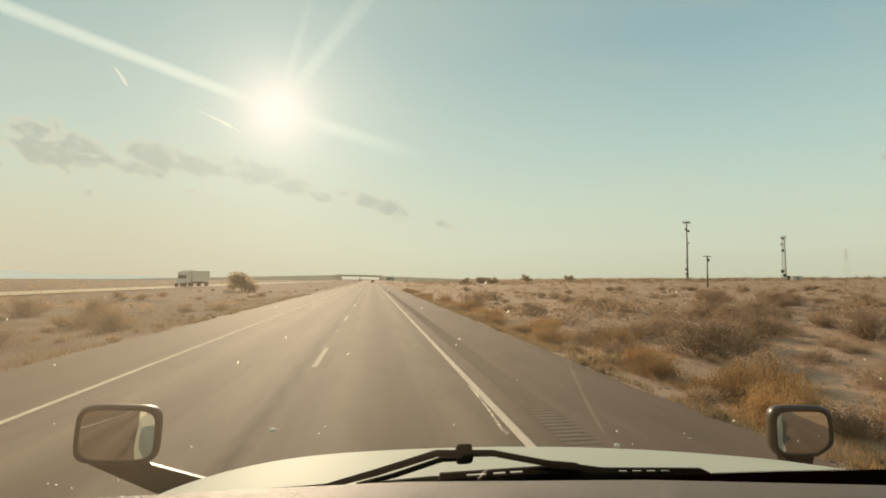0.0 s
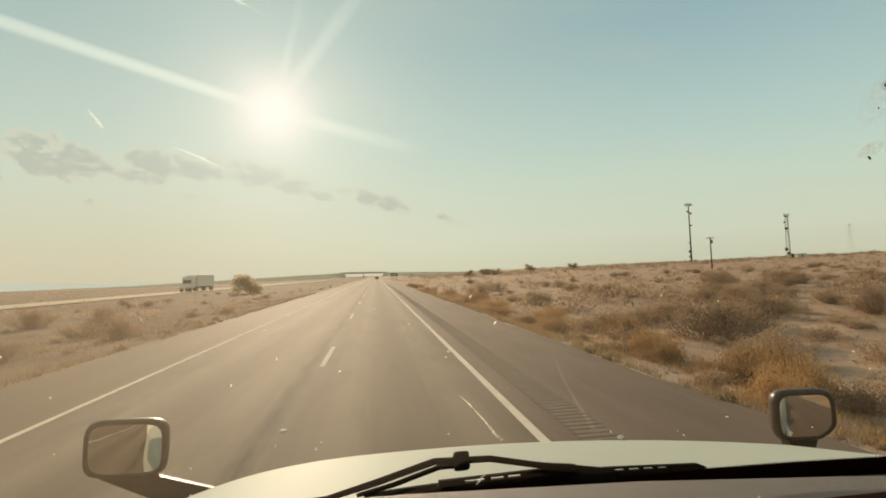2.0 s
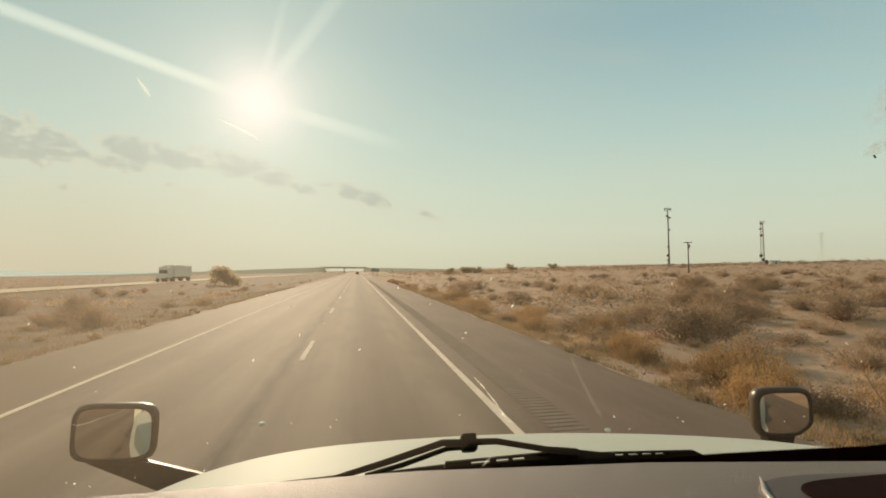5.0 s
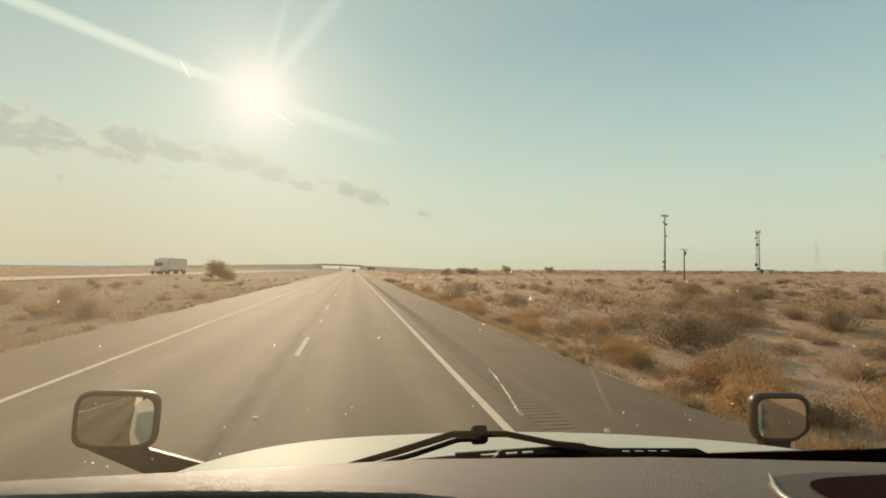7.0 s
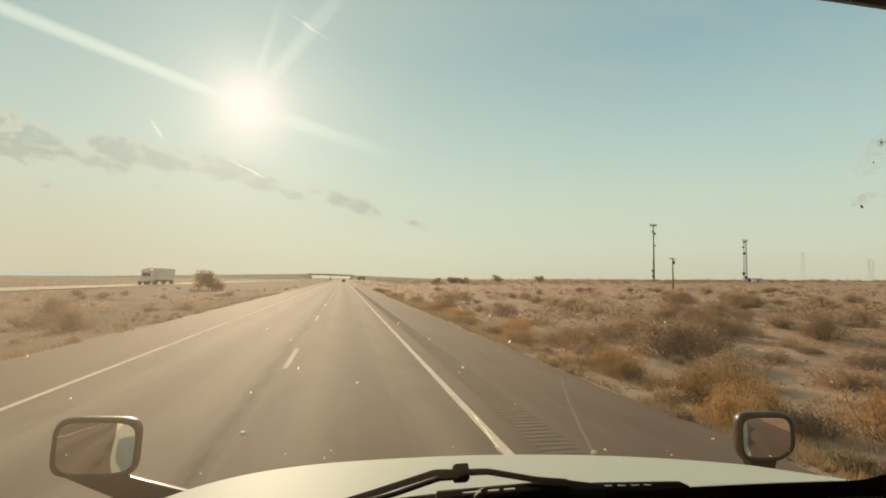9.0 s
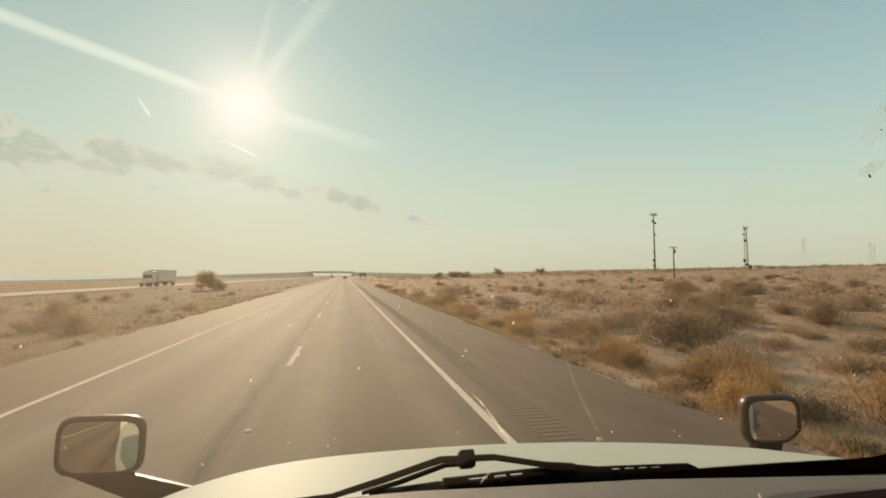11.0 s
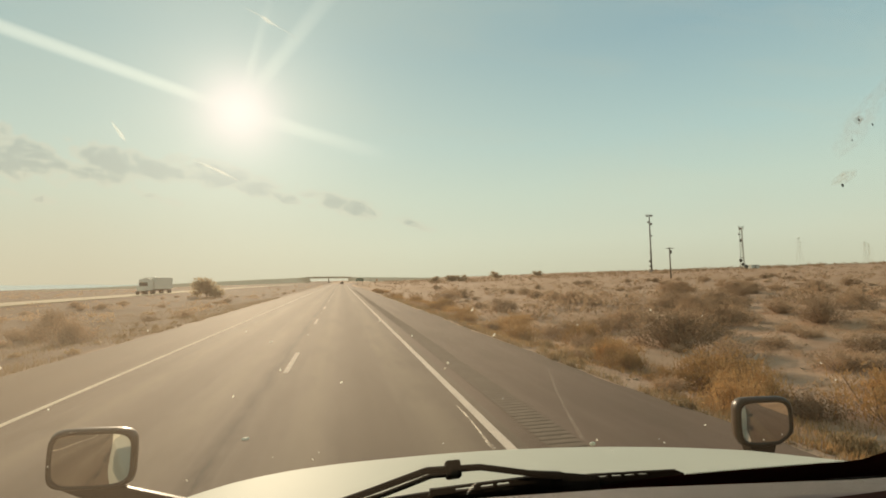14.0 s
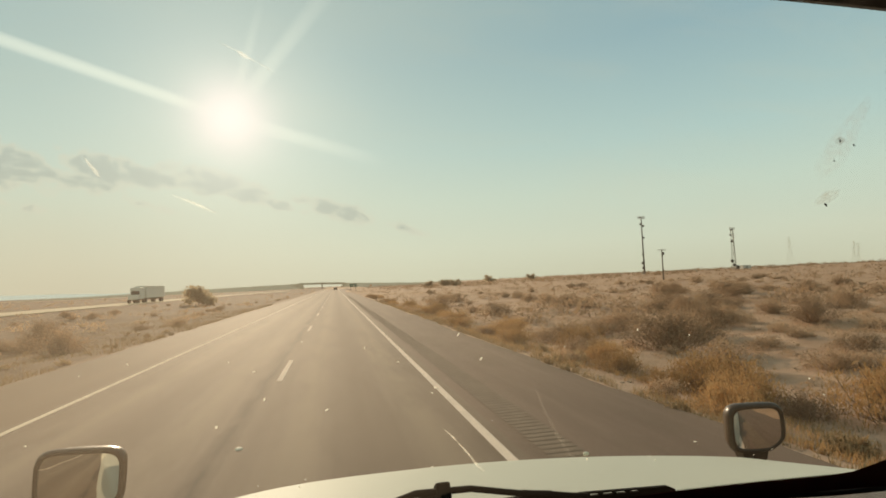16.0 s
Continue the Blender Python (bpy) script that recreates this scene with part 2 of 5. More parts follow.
def asphalt_material(name, base, other, tracks):
    """Worn asphalt. tracks: lateral places of the polished wheel paths; a tarred joint runs beside the dashes."""
    m = bpy.data.materials.new(name)
    m.use_nodes = True
    nt = m.node_tree
    b = nt.nodes["Principled BSDF"]
    tc = nt.nodes.new("ShaderNodeTexCoord")
    vec = tc.outputs["Object"]
    sep = nt.nodes.new("ShaderNodeSeparateXYZ")
    nt.links.new(vec, sep.inputs[0])
    x, y, z = sep.outputs
    long = combine(nt, x, maths(nt, "MULTIPLY", y, 0.035), 0.0)
    streak = noise_tex(nt, long, 2.2, 5.0, 0.6)
    blotch = noise_tex(nt, combine(nt, x, maths(nt, "MULTIPLY", y, 0.25), 0.0), 0.9, 5.0, 0.62)
    grit = noise_tex(nt, vec, 60.0, 3.0, 0.75)
    stone = noise_tex(nt, vec, 14.0, 3.0, 0.7)
    col = mixed(nt, maths(nt, "MULTIPLY", maths(nt, "SUBTRACT", streak, 0.32), 2.6, clamp=True), base, other)
    worn = None
    for c in tracks:
        bump_x = maths(nt, "SUBTRACT", 1.0, maths(nt, "MULTIPLY", maths(nt, "ABSOLUTE", maths(nt, "SUBTRACT", x, c)), 1.9), clamp=True)
        worn = bump_x if worn is None else maths(nt, "ADD", worn, bump_x, clamp=True)
    if worn is not None:
        col = mixed(nt, maths(nt, "MULTIPLY", worn, 0.38), col, (0.33, 0.245, 0.168))
        for c in (0.5 * (tracks[0] + tracks[1]), 0.5 * (tracks[2] + tracks[3])):
            oil = maths(nt, "SUBTRACT", 1.0, maths(nt, "MULTIPLY", maths(nt, "ABSOLUTE", maths(nt, "SUBTRACT", x, c)), 1.7), clamp=True)
            col = mixed(nt, maths(nt, "MULTIPLY", maths(nt, "MULTIPLY", oil, streak), 0.85), col, (0.105, 0.070, 0.044))
        wob = maths(nt, "ADD", x, maths(nt, "MULTIPLY", noise_tex(nt, combine(nt, 0.0, y, 0.0), 0.35, 3.0), 0.35))
        seam = maths(nt, "SUBTRACT", 1.0, maths(nt, "MULTIPLY", maths(nt, "ABSOLUTE", maths(nt, "ADD", wob, 1.48)), 4.4), clamp=True)
        seam = maths(nt, "MULTIPLY", seam, maths(nt, "MULTIPLY", maths(nt, "SUBTRACT", blotch, 0.33, clamp=True), 6.0, clamp=True))
        col = mixed(nt, maths(nt, "MULTIPLY", seam, 0.9), col, (0.050, 0.035, 0.023))
    col = mixed(nt, maths(nt, "MULTIPLY", maths(nt, "SUBTRACT", blotch, 0.48, clamp=True), 2.2, clamp=True), col, (0.120, 0.083, 0.054))
    k = maths(nt, "ADD", maths(nt, "MULTIPLY", grit, 0.7), 0.65)
    col = mixed(nt, 1.0, col, combine(nt, k, k, k), "MULTIPLY")
    nt.links.new(col, b.inputs["Base Color"])
    nt.links.new(maths(nt, "ADD", maths(nt, "MULTIPLY", stone, 0.2), 0.74), b.inputs["Roughness"])
    b.inputs["Specular IOR Level"].default_value = 0.16
    bn = nt.nodes.new("ShaderNodeBump")
    bn.inputs["Strength"].default_value, bn.inputs["Distance"].default_value = 0.5, 0.006
    nt.links.new(maths(nt, "ADD", grit, stone), bn.inputs["Height"])
    nt.links.new(bn.outputs[0], b.inputs["Normal"])
    return m


def paint_material(name, colour, under):
    """Road paint, chipped through to the asphalt."""
    m = bpy.data.materials.new(name)
    m.use_nodes = True
    nt = m.node_tree
    b = nt.nodes["Principled BSDF"]
    tc = nt.nodes.new("ShaderNodeTexCoord")
    chips = noise_tex(nt, tc.outputs["Object"], 7.0, 6.0, 0.7)
    grime = noise_tex(nt, tc.outputs["Object"], 1.1, 4.0, 0.6)
    col = mixed(nt, maths(nt, "MULTIPLY", maths(nt, "SUBTRACT", chips, 0.60, clamp=True), 7.0, clamp=True), colour, under)
    k = maths(nt, "ADD", maths(nt, "MULTIPLY", grime, 0.5), 0.68)
    col = mixed(nt, 1.0, col, combine(nt, k, k, k), "MULTIPLY")
    nt.links.new(col, b.inputs["Base Color"])
    b.inputs["Roughness"].default_value = 0.9
    b.inputs["Specular IOR Level"].default_value = 0.12
    return m


def glass_material():
    """Clear windscreen; its dust film scatters the low sun and carries painted glare."""
    m = bpy.data.materials.new("dusty_glare_windscreen_glass")
    m.use_nodes = True
    nt = m.node_tree
    nt.nodes.remove(nt.nodes["Principled BSDF"])
    out = nt.nodes["Material Output"]
    tc = nt.nodes.new("ShaderNodeTexCoord")
    clear = nt.nodes.new("ShaderNodeBsdfTransparent")
    clear.inputs[0].default_value = (0.885, 0.907, 0.892, 1)
    dust = nt.nodes.new("ShaderNodeBsdfTranslucent")
    dust.inputs[0].default_value = (0.97, 0.760, 0.555, 1)
    sep = nt.nodes.new("ShaderNodeSeparateXYZ")
    nt.links.new(tc.outputs["Object"], sep.inputs[0])
    # film thicker to the left: sun-side glare veil put into the glass
    side = maths(nt, "ADD", maths(nt, "MULTIPLY", sep.outputs[0], -0.130), 0.011)
    thick = maths(nt, "MINIMUM", maths(nt, "MAXIMUM", side, 0.009), 0.117)
    film = maths(nt, "MULTIPLY", thick, maths(nt, "ADD", maths(nt, "MULTIPLY", noise_tex(nt, tc.outputs["Object"], 5.0, 4.0, 0.6), 0.7), 0.65))
    # film thinned at the foot, where the painted glare veil is weaker
    foot_thin = maths(nt, "MINIMUM", maths(nt, "MAXIMUM", maths(nt, "ADD", maths(nt, "MULTIPLY", sep.outputs[2], 3.0), -5.45), 0.24), 1.0)
    film = maths(nt, "MULTIPLY", film, foot_thin)
    above = maths(nt, "MINIMUM", maths(nt, "MAXIMUM", maths(nt, "ADD", maths(nt, "MULTIPLY", sep.outputs[2], -5.0), 12.1), 0.12), 1.0)
    film = maths(nt, "MULTIPLY", film, above)
    mix = nt.nodes.new("ShaderNodeMixShader")
    nt.links.new(film, mix.inputs[0])
    nt.links.new(clear.outputs[0], mix.inputs[1])
    nt.links.new(dust.outputs[0], mix.inputs[2])
    shine = nt.nodes.new("ShaderNodeBsdfGlossy")
    shine.inputs["Roughness"].default_value = 0.04
    both = nt.nodes.new("ShaderNodeMixShader")
    both.inputs[0].default_value = 0.02
    nt.links.new(mix.outputs[0], both.inputs[1])
    nt.links.new(shine.outputs[0], both.inputs[2])
    nt.links.new(both.outputs[0], out.inputs[0])
    return m


def mirror_material():
    m = bpy.data.materials.new("mirror_silver")
    m.use_nodes = True
    b = m.node_tree.nodes["Principled BSDF"]
    b.inputs["Base Color"].default_value = (0.80, 0.74, 0.68, 1)
    b.inputs["Metallic"].default_value, b.inputs["Roughness"].default_value = 1.0, 0.03
    return m


SAND = ground_material()
ASPHALT = asphalt_material("lane_asphalt", (0.163, 0.114, 0.079), (0.214, 0.151, 0.106), (-4.35, -2.45, -0.55, 1.35))
SHOULDER = asphalt_material("shoulder_asphalt", (0.160, 0.104, 0.074), (0.199, 0.131, 0.093), ())
DUSTY = asphalt_material("dusty_shoulder_asphalt", (0.142, 0.096, 0.062), (0.178, 0.121, 0.078), ())
# far asphalt lightened: its sunlit sheen is put into the base colour
FAR_ROAD = material("sheen_pale_far_asphalt", (0.52, 0.41, 0.285), (0.58, 0.46, 0.325), 0.2, 0.9, bump=0.0, spec=0.08)
WHITE_PAINT = paint_material("white_road_paint", (0.77, 0.610, 0.490), (0.16, 0.13, 0.095))
YELLOW_PAINT = paint_material("yellow_road_paint", (0.76, 0.610, 0.455), (0.15, 0.12, 0.085))
RUMBLE = material("milled_asphalt", (0.142, 0.093, 0.059), (0.178, 0.118, 0.076), 3.0, 0.95, bump=0.4, bump_scale=90, bump_dist=0.004)
MARKER = material("reflector_ceramic", (0.74, 0.68, 0.56), (0.62, 0.56, 0.45), 30.0, 0.75, bump=0.0, spec=0.15)
# overpass concrete and soil are lightened; distance haze is put into their colours
CONCRETE = material("haze_pale_bridge_concrete", (0.60, 0.52, 0.40), (0.52, 0.45, 0.35), 0.6, 0.85, fine=8.0)
SLOPE = material("haze_pale_embankment_soil", (0.78, 0.62, 0.45), (0.70, 0.55, 0.40), 0.12, 0.95, fine=1.4, bump=0.6, bump_scale=0.8, bump_dist=0.3)
HILL = material("haze_glow_hills", (0.50, 0.55, 0.50), (0.46, 0.52, 0.48), 0.002, 1.0, bump=0.0, spec=0.0)
WOOD = material("weathered_post_wood", (0.15, 0.105, 0.070), (0.10, 0.072, 0.050), 6.0, 0.85, stretch=(1, 1, 0.1), bump=0.4, bump_scale=30)
STEEL = material("galvanised_steel", (0.30, 0.29, 0.26), (0.22, 0.21, 0.19), 1.5, 0.5, metal=0.5, bump=0.05)
PALE_STEEL = material("pale_painted_steel", (0.50, 0.47, 0.41), (0.42, 0.40, 0.35), 1.5, 0.55, bump=0.05)
# pylon steel is paled: distance haze put into the colour
HAZY_STEEL = material("haze_pale_pylon_steel", (0.72, 0.70, 0.60), (0.66, 0.64, 0.55), 0.3, 0.6, bump=0.0)
DARK_STEEL = material("dark_weathered_steel", (0.105, 0.09, 0.07), (0.075, 0.065, 0.05), 1.5, 0.6, bump=0.05)
SIGN_GREEN = material("sign_green_sheet", (0.020, 0.105, 0.075), (0.028, 0.125, 0.088), 1.2, 0.45, fine=30, fine_mix=0.12, bump=0.03)
SIGN_ORANGE = material("sign_orange_sheet", (0.78, 0.24, 0.035), (0.70, 0.20, 0.03), 2.0, 0.5, bump=0.0)
SIGN_WHITE = material("sign_white_sheet", (0.78, 0.78, 0.72), (0.70, 0.70, 0.64), 3.0, 0.5, bump=0.0)
TWIG = material("shrub_twigs", (0.26, 0.166, 0.10), (0.20, 0.126, 0.076), 5.0, 0.9, bump=0.0, vary=0.2)
OLIVE = leafy("olive_brown_leaves", (0.41, 0.278, 0.176), (0.33, 0.220, 0.138), through_light=0.5)
GREY = leafy("grey_dry_leaves", (0.53, 0.362, 0.230), (0.45, 0.303, 0.192), through_light=0.42)
GOLD = leafy("golden_dry_brush", (0.47, 0.275, 0.122), (0.385, 0.225, 0.100))
STRAW = leafy("pale_dry_grass", (0.46, 0.32, 0.18), (0.37, 0.25, 0.135))
STONE = material("tan_stones", (0.34, 0.24, 0.155), (0.25, 0.17, 0.11), 3.0, 0.9, bump=0.2)
# tree leaves are lightened to carry the haze in front of them
TREE_LEAF = leafy("haze_pale_tree_leaves", (0.45, 0.36, 0.24), (0.38, 0.30, 0.20), through_light=0.65)
HOOD_PAINT = material("white_truck_paint", (0.475, 0.478, 0.408), (0.445, 0.447, 0.382), 1.5, 0.62, fine=90, fine_mix=0.05, bump=0.02, bump_scale=6, spec=0.09)
BLACK_PLASTIC = material("black_plastic", (0.016, 0.012, 0.009), (0.023, 0.018, 0.013), 8.0, 0.8, spec=0.04, bump=0.1, bump_scale=300, bump_dist=0.001)
MIRROR_SHELL = material("dark_mirror_shell", (0.066, 0.039, 0.021), (0.078, 0.046, 0.027), 12.0, 0.40, bump=0.03, spec=0.32)
RUBBER = material("wiper_rubber", (0.012, 0.009, 0.007), (0.018, 0.014, 0.011), 20.0, 0.85, spec=0.1, bump=0.1, bump_scale=200, bump_dist=0.001)
VINYL = material("grained_dash_vinyl", (0.102, 0.072, 0.047), (0.090, 0.063, 0.042), 3.0, 0.48, fine=220, fine_mix=0.15, bump=1.0, bump_scale=680, bump_dist=0.0032, spec=0.55)
DASH_DARK = material("maroon_dash_tray", (0.018, 0.007, 0.006), (0.024, 0.010, 0.008), 8.0, 0.95, bump=0.1, bump_scale=200, bump_dist=0.001, spec=0.03)
TRAY_PANEL = material("smooth_tray_panel", (0.100, 0.066, 0.050), (0.088, 0.058, 0.044), 4.0, 0.5, bump=0.1, bump_scale=300, bump_dist=0.0005, spec=0.3)
DASH_RIM = material("grey_tray_rim", (0.30, 0.27, 0.23), (0.26, 0.235, 0.20), 8.0, 0.38, bump=0.0)
FRIT = material("black_glass_border", (0.050, 0.011, 0.010), (0.058, 0.014, 0.012), 10.0, 0.6, bump=0.0, spec=0.15)
CAB_TRIM = material("grey_cab_lining", (0.10, 0.09, 0.078), (0.085, 0.076, 0.066), 4.0, 0.85, bump=0.3, bump_scale=200, bump_dist=0.002)
VISOR = material("dark_visor_plastic", (0.085, 0.062, 0.050), (0.070, 0.052, 0.042), 6.0, 0.6, bump=0.05, spec=0.25)
TYRE = material("tyre_rubber", (0.022, 0.020, 0.018), (0.03, 0.027, 0.024), 6.0, 0.85, bump=0.2)
CHROME = material("dull_chrome", (0.55, 0.54, 0.50), (0.48, 0.47, 0.44), 4.0, 0.25, metal=1.0, bump=0.0)
BUG_DARK = material("dark_insect_remains", (0.02, 0.017, 0.013), (0.04, 0.033, 0.025), 60.0, 0.7, bump=0.0)
WHITE_WALL = material("white_shelter_panel", (0.68, 0.65, 0.57), (0.60, 0.57, 0.50), 0.8, 0.6, bump=0.0)
LAMP = material("clear_lamp_lens", (0.80, 0.72, 0.55), (0.74, 0.66, 0.50), 20.0, 0.12, bump=0.0)
CAR_PAINT = material("dark_car_paint", (0.035, 0.034, 0.034), (0.045, 0.043, 0.042), 2.0, 0.3, bump=0.0, coat=0.5)
CAR_GLASS = material("dark_car_glass", (0.02, 0.022, 0.024), (0.025, 0.027, 0.03), 2.0, 0.1, bump=0.0)
SIDE_GLASS = material("dark_side_glass", (0.03, 0.03, 0.028), (0.035, 0.034, 0.031), 2.0, 0.3, bump=0.0, spec=0.1)
RED_LENS = material("red_lamp_lens", (0.30, 0.02, 0.015), (0.26, 0.018, 0.014), 8.0, 0.25, bump=0.0)
# the hills emit an even blue-grey: distance haze put in as glow
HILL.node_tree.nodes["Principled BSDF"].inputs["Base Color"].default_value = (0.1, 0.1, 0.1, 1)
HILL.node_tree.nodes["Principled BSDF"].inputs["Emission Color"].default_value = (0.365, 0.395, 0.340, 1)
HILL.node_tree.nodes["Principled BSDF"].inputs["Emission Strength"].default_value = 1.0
WINDSCREEN = glass_material()
MIRROR = mirror_material()


# ---- mesh helpers ----
def link(name, mesh, mat, parent=None, label="", smooth=False):
    ob = new(name, mesh)
    mesh.materials.append(mat)
    if smooth:
        mesh.shade_smooth()
    if parent is not None:
        ob.parent = parent
    return tagged(ob, label)


def part(name, bm, mat, parent=None, label="", smooth=False):
    """One bmesh as one mesh object, under a thing or a part."""
    mesh = bpy.data.meshes.new(name)
    bmesh.ops.recalc_face_normals(bm, faces=bm.faces)
    bm.to_mesh(mesh)
    bm.free()
    return link(name, mesh, mat, parent, label, smooth)


def raw(name, verts, faces, mat, parent=None, label="", smooth=False):
    mesh = bpy.data.meshes.new(name)
    mesh.from_pydata([tuple(v) for v in verts], [], [tuple(f) for f in faces])
    mesh.update()
    return link(name, mesh, mat, parent, label, smooth)


def thing(name, m=None, label="", category="", group="", kind=""):
    ob = new(name)
    ob.empty_display_size = 0.2
    if m is not None:
        ob.matrix_world = m
    return tagged(ob, label, category, group, kind)


def box(bm, x0, x1, y0, y1, z0, z1, bevel=0.0, m=None):
    mid = Vector(((x0 + x1) / 2, (y0 + y1) / 2, (z0 + z1) / 2))
    mat = Matrix.Translation(mid) @ Matrix.Diagonal((x1 - x0, y1 - y0, z1 - z0, 1))
    if m is not None:
        mat = m @ mat
    made = bmesh.ops.create_cube(bm, size=1, matrix=mat)["verts"]
    if bevel:
        edges = list({e for v in made for e in v.link_edges})
        bmesh.ops.bevel(bm, geom=edges, offset=bevel, segments=2, affect="EDGES", profile=0.6)
    return bm


def tube(bm, pts, radius, sides=6, flat=1.0, end=None, up=Vector((0, 0, 1))):
    """A rod along pts; radius may be a list; flat squeezes it across up."""
    pts = [Vector(p) for p in pts]
    rad = radius if isinstance(radius, (list, tuple)) else [radius] * len(pts)
    rings = []
    for i, p in enumerate(pts):
        d = (pts[min(i + 1, len(pts) - 1)] - pts[max(i - 1, 0)]).normalized()
        a = d.cross(up)
        a = a.normalized() if a.length > 1e-4 else d.orthogonal().normalized()
        b = a.cross(d).normalized()
        rings.append([bm.verts.new(p + (a * math.cos(t) + b * math.sin(t) * flat) * rad[i])
                      for t in (2 * math.pi * k / sides for k in range(sides))])
    for r, s in zip(rings, rings[1:]):
        for k in range(sides):
            bm.faces.new((r[k], r[(k + 1) % sides], s[(k + 1) % sides], s[k]))
    bm.faces.new(rings[0][::-1])
    bm.faces.new(rings[-1])
    return bm


def grid_faces(rows, cols, offset=0):
    return [(offset + i * cols + j, offset + i * cols + j + 1, offset + (i + 1) * cols + j + 1, offset + (i + 1) * cols + j)
            for i in range(rows - 1) for j in range(cols - 1)]


def ribbon(pts, width, z, thick=0.004):
    """A flat painted strip along pts on the road, with its small thickness."""
    verts, faces = [], []
    for i, p in enumerate(pts):
        d = Vector(pts[min(i + 1, len(pts) - 1)]) - Vector(pts[max(i - 1, 0)])
        side = Vector((d.y, -d.x)).normalized() * width / 2
        for k, h in ((-1, 0), (-1, thick), (1, thick), (1, 0)):
            verts.append((p[0] + k * side.x, p[1] + k * side.y, z + h))
    for i in range(len(pts) - 1):
        for k in range(3):
            faces.append((4 * i + k, 4 * i + k + 1, 4 * i + k + 5, 4 * i + k + 4))
    faces += [(0, 3, 2, 1), tuple(4 * (len(pts) - 1) + k for k in range(4))]
    return verts, faces


# ---- smooth noise for the lie of the land ----
RNG = np.random.RandomState(7)
LATTICE = RNG.rand(256, 256)


def value_noise(x, y, scale):
    x, y = np.asarray(x, float) * scale, np.asarray(y, float) * scale
    xi, yi = np.floor(x).astype(int), np.floor(y).astype(int)
    fx, fy = x - xi, y - yi
    fx, fy = fx * fx * (3 - 2 * fx), fy * fy * (3 - 2 * fy)
    a, b = LATTICE[xi % 256, yi % 256], LATTICE[(xi + 1) % 256, yi % 256]
    c, d = LATTICE[xi % 256, (yi + 1) % 256], LATTICE[(xi + 1) % 256, (yi + 1) % 256]
    return (a * (1 - fx) + b * fx) * (1 - fy) + (c * (1 - fx) + d * fx) * fy - 0.5


RAMP_Y = [-100, 270, 290, 312, 342, 382, 430, 520, 5000]
RAMP_OUT = [5.35, 5.35, 5.8, 7.2, 9.6, 12.6, 16.5, 28.0, 28.0]
FAR_EDGE_Y, FAR_EDGE_X = [-400, 250, 430, 610, 5000], [-42, -42, -30, -13, -13]


def land(x, y):
    """Height of the ground."""
    x, y = np.asarray(x, float), np.asarray(y, float)
    out = np.interp(y, RAMP_Y, RAMP_OUT)
    r = x - out
    right = np.interp(r, [-1, 0.0, 0.5, 3.0, 6.0, 30, 60, 260, 600], [-0.12, -0.05, -0.14, -0.75, -0.95, -0.75, -0.4, 2.3, 2.0])
    far = np.interp(y, FAR_EDGE_Y, FAR_EDGE_X)
    lt = -8.6 - x
    gap = np.maximum(-8.6 - far, 6.0)
    left = np.interp(lt / gap, [0, 0.02, 0.25, 0.7, 0.93, 1.0, 3.0], [-0.05, -0.10, -0.75, -0.8, -0.15, 0.10, 0.2])
    bench = (x < far + 1.0) & (x > far - 12.5)
    left = np.where(bench, 0.08, left)
    z = np.where(x > out - 1, right, np.where(x < -8.4, left, -0.12))
    rough = np.clip((np.maximum(r, lt) - 0.3) / 4.0, 0, 1) * np.where(bench, 0.0, 1.0)
    z = z + rough * (0.42 * value_noise(x, y, 0.09) + 0.24 * value_noise(x + 31, y, 0.28) + 0.15 * value_noise(x, y + 17, 0.9))
    wide = np.clip((np.hypot(x, y) - 120) / 600, 0, 1)
    return z + wide * 3.0 * value_noise(x, y, 0.006)


def spread(parts):
    out = []
    for a, b, step in parts:
        out += list(np.arange(a, b - 1e-6, step))
    return np.array(out + [parts[-1][1]])


GX = spread([(-4800, -800, 400), (-800, -200, 40), (-200, -60, 6), (-60, -10, 1.0), (-10, 5, 1.5), (5, 30, 0.3), (30, 70, 0.8), (70, 200, 5), (200, 800, 30), (800, 4800, 400)])
GY = spread([(-400, -30, 40), (-30, 2, 2), (2, 50, 0.4), (50, 120, 1.0), (120, 300, 4), (300, 700, 12), (700, 1500, 60), (1500, 4900, 340)])
mx, my = np.meshgrid(GX, GY)
mz = land(mx, my)
ground = raw("ground", np.stack([mx.ravel(), my.ravel(), mz.ravel()], 1), grid_faces(len(GY), len(GX)), SAND, smooth=True)
tagged(ground, "tan desert sand and gravel with low washes beside the highway", "ground", kind="structure")


# ---- highway ----
def strip(name, left, right, ys, z, mat, label, parent=None):
    verts, faces = [], []
    for y in ys:
        a, b = left(y), right(y)
        verts += [(a, y, z), (b, y, z), (b, y, z - 0.10), (a, y, z - 0.10)]
    for i in range(len(ys) - 1):
        k = 4 * i
        faces += [(k, k + 1, k + 5, k + 4), (k + 1, k + 2, k + 6, k + 5), (k + 3, k, k + 4, k + 7)]
    return tagged(raw(name, verts, faces, mat, parent), label, "road", kind="structure")


YS = list(np.arange(-60, 0, 20)) + list(np.arange(0, 90, 0.7)) + list(np.arange(90, 260, 10)) + list(np.arange(260, 430, 8)) + [470, 560, 700, 900, 1400]
road = strip("road", lambda y: -5.70, lambda y: 2.32, YS, 0.0, ASPHALT, "two worn tan-grey asphalt lanes with polished wheel paths")
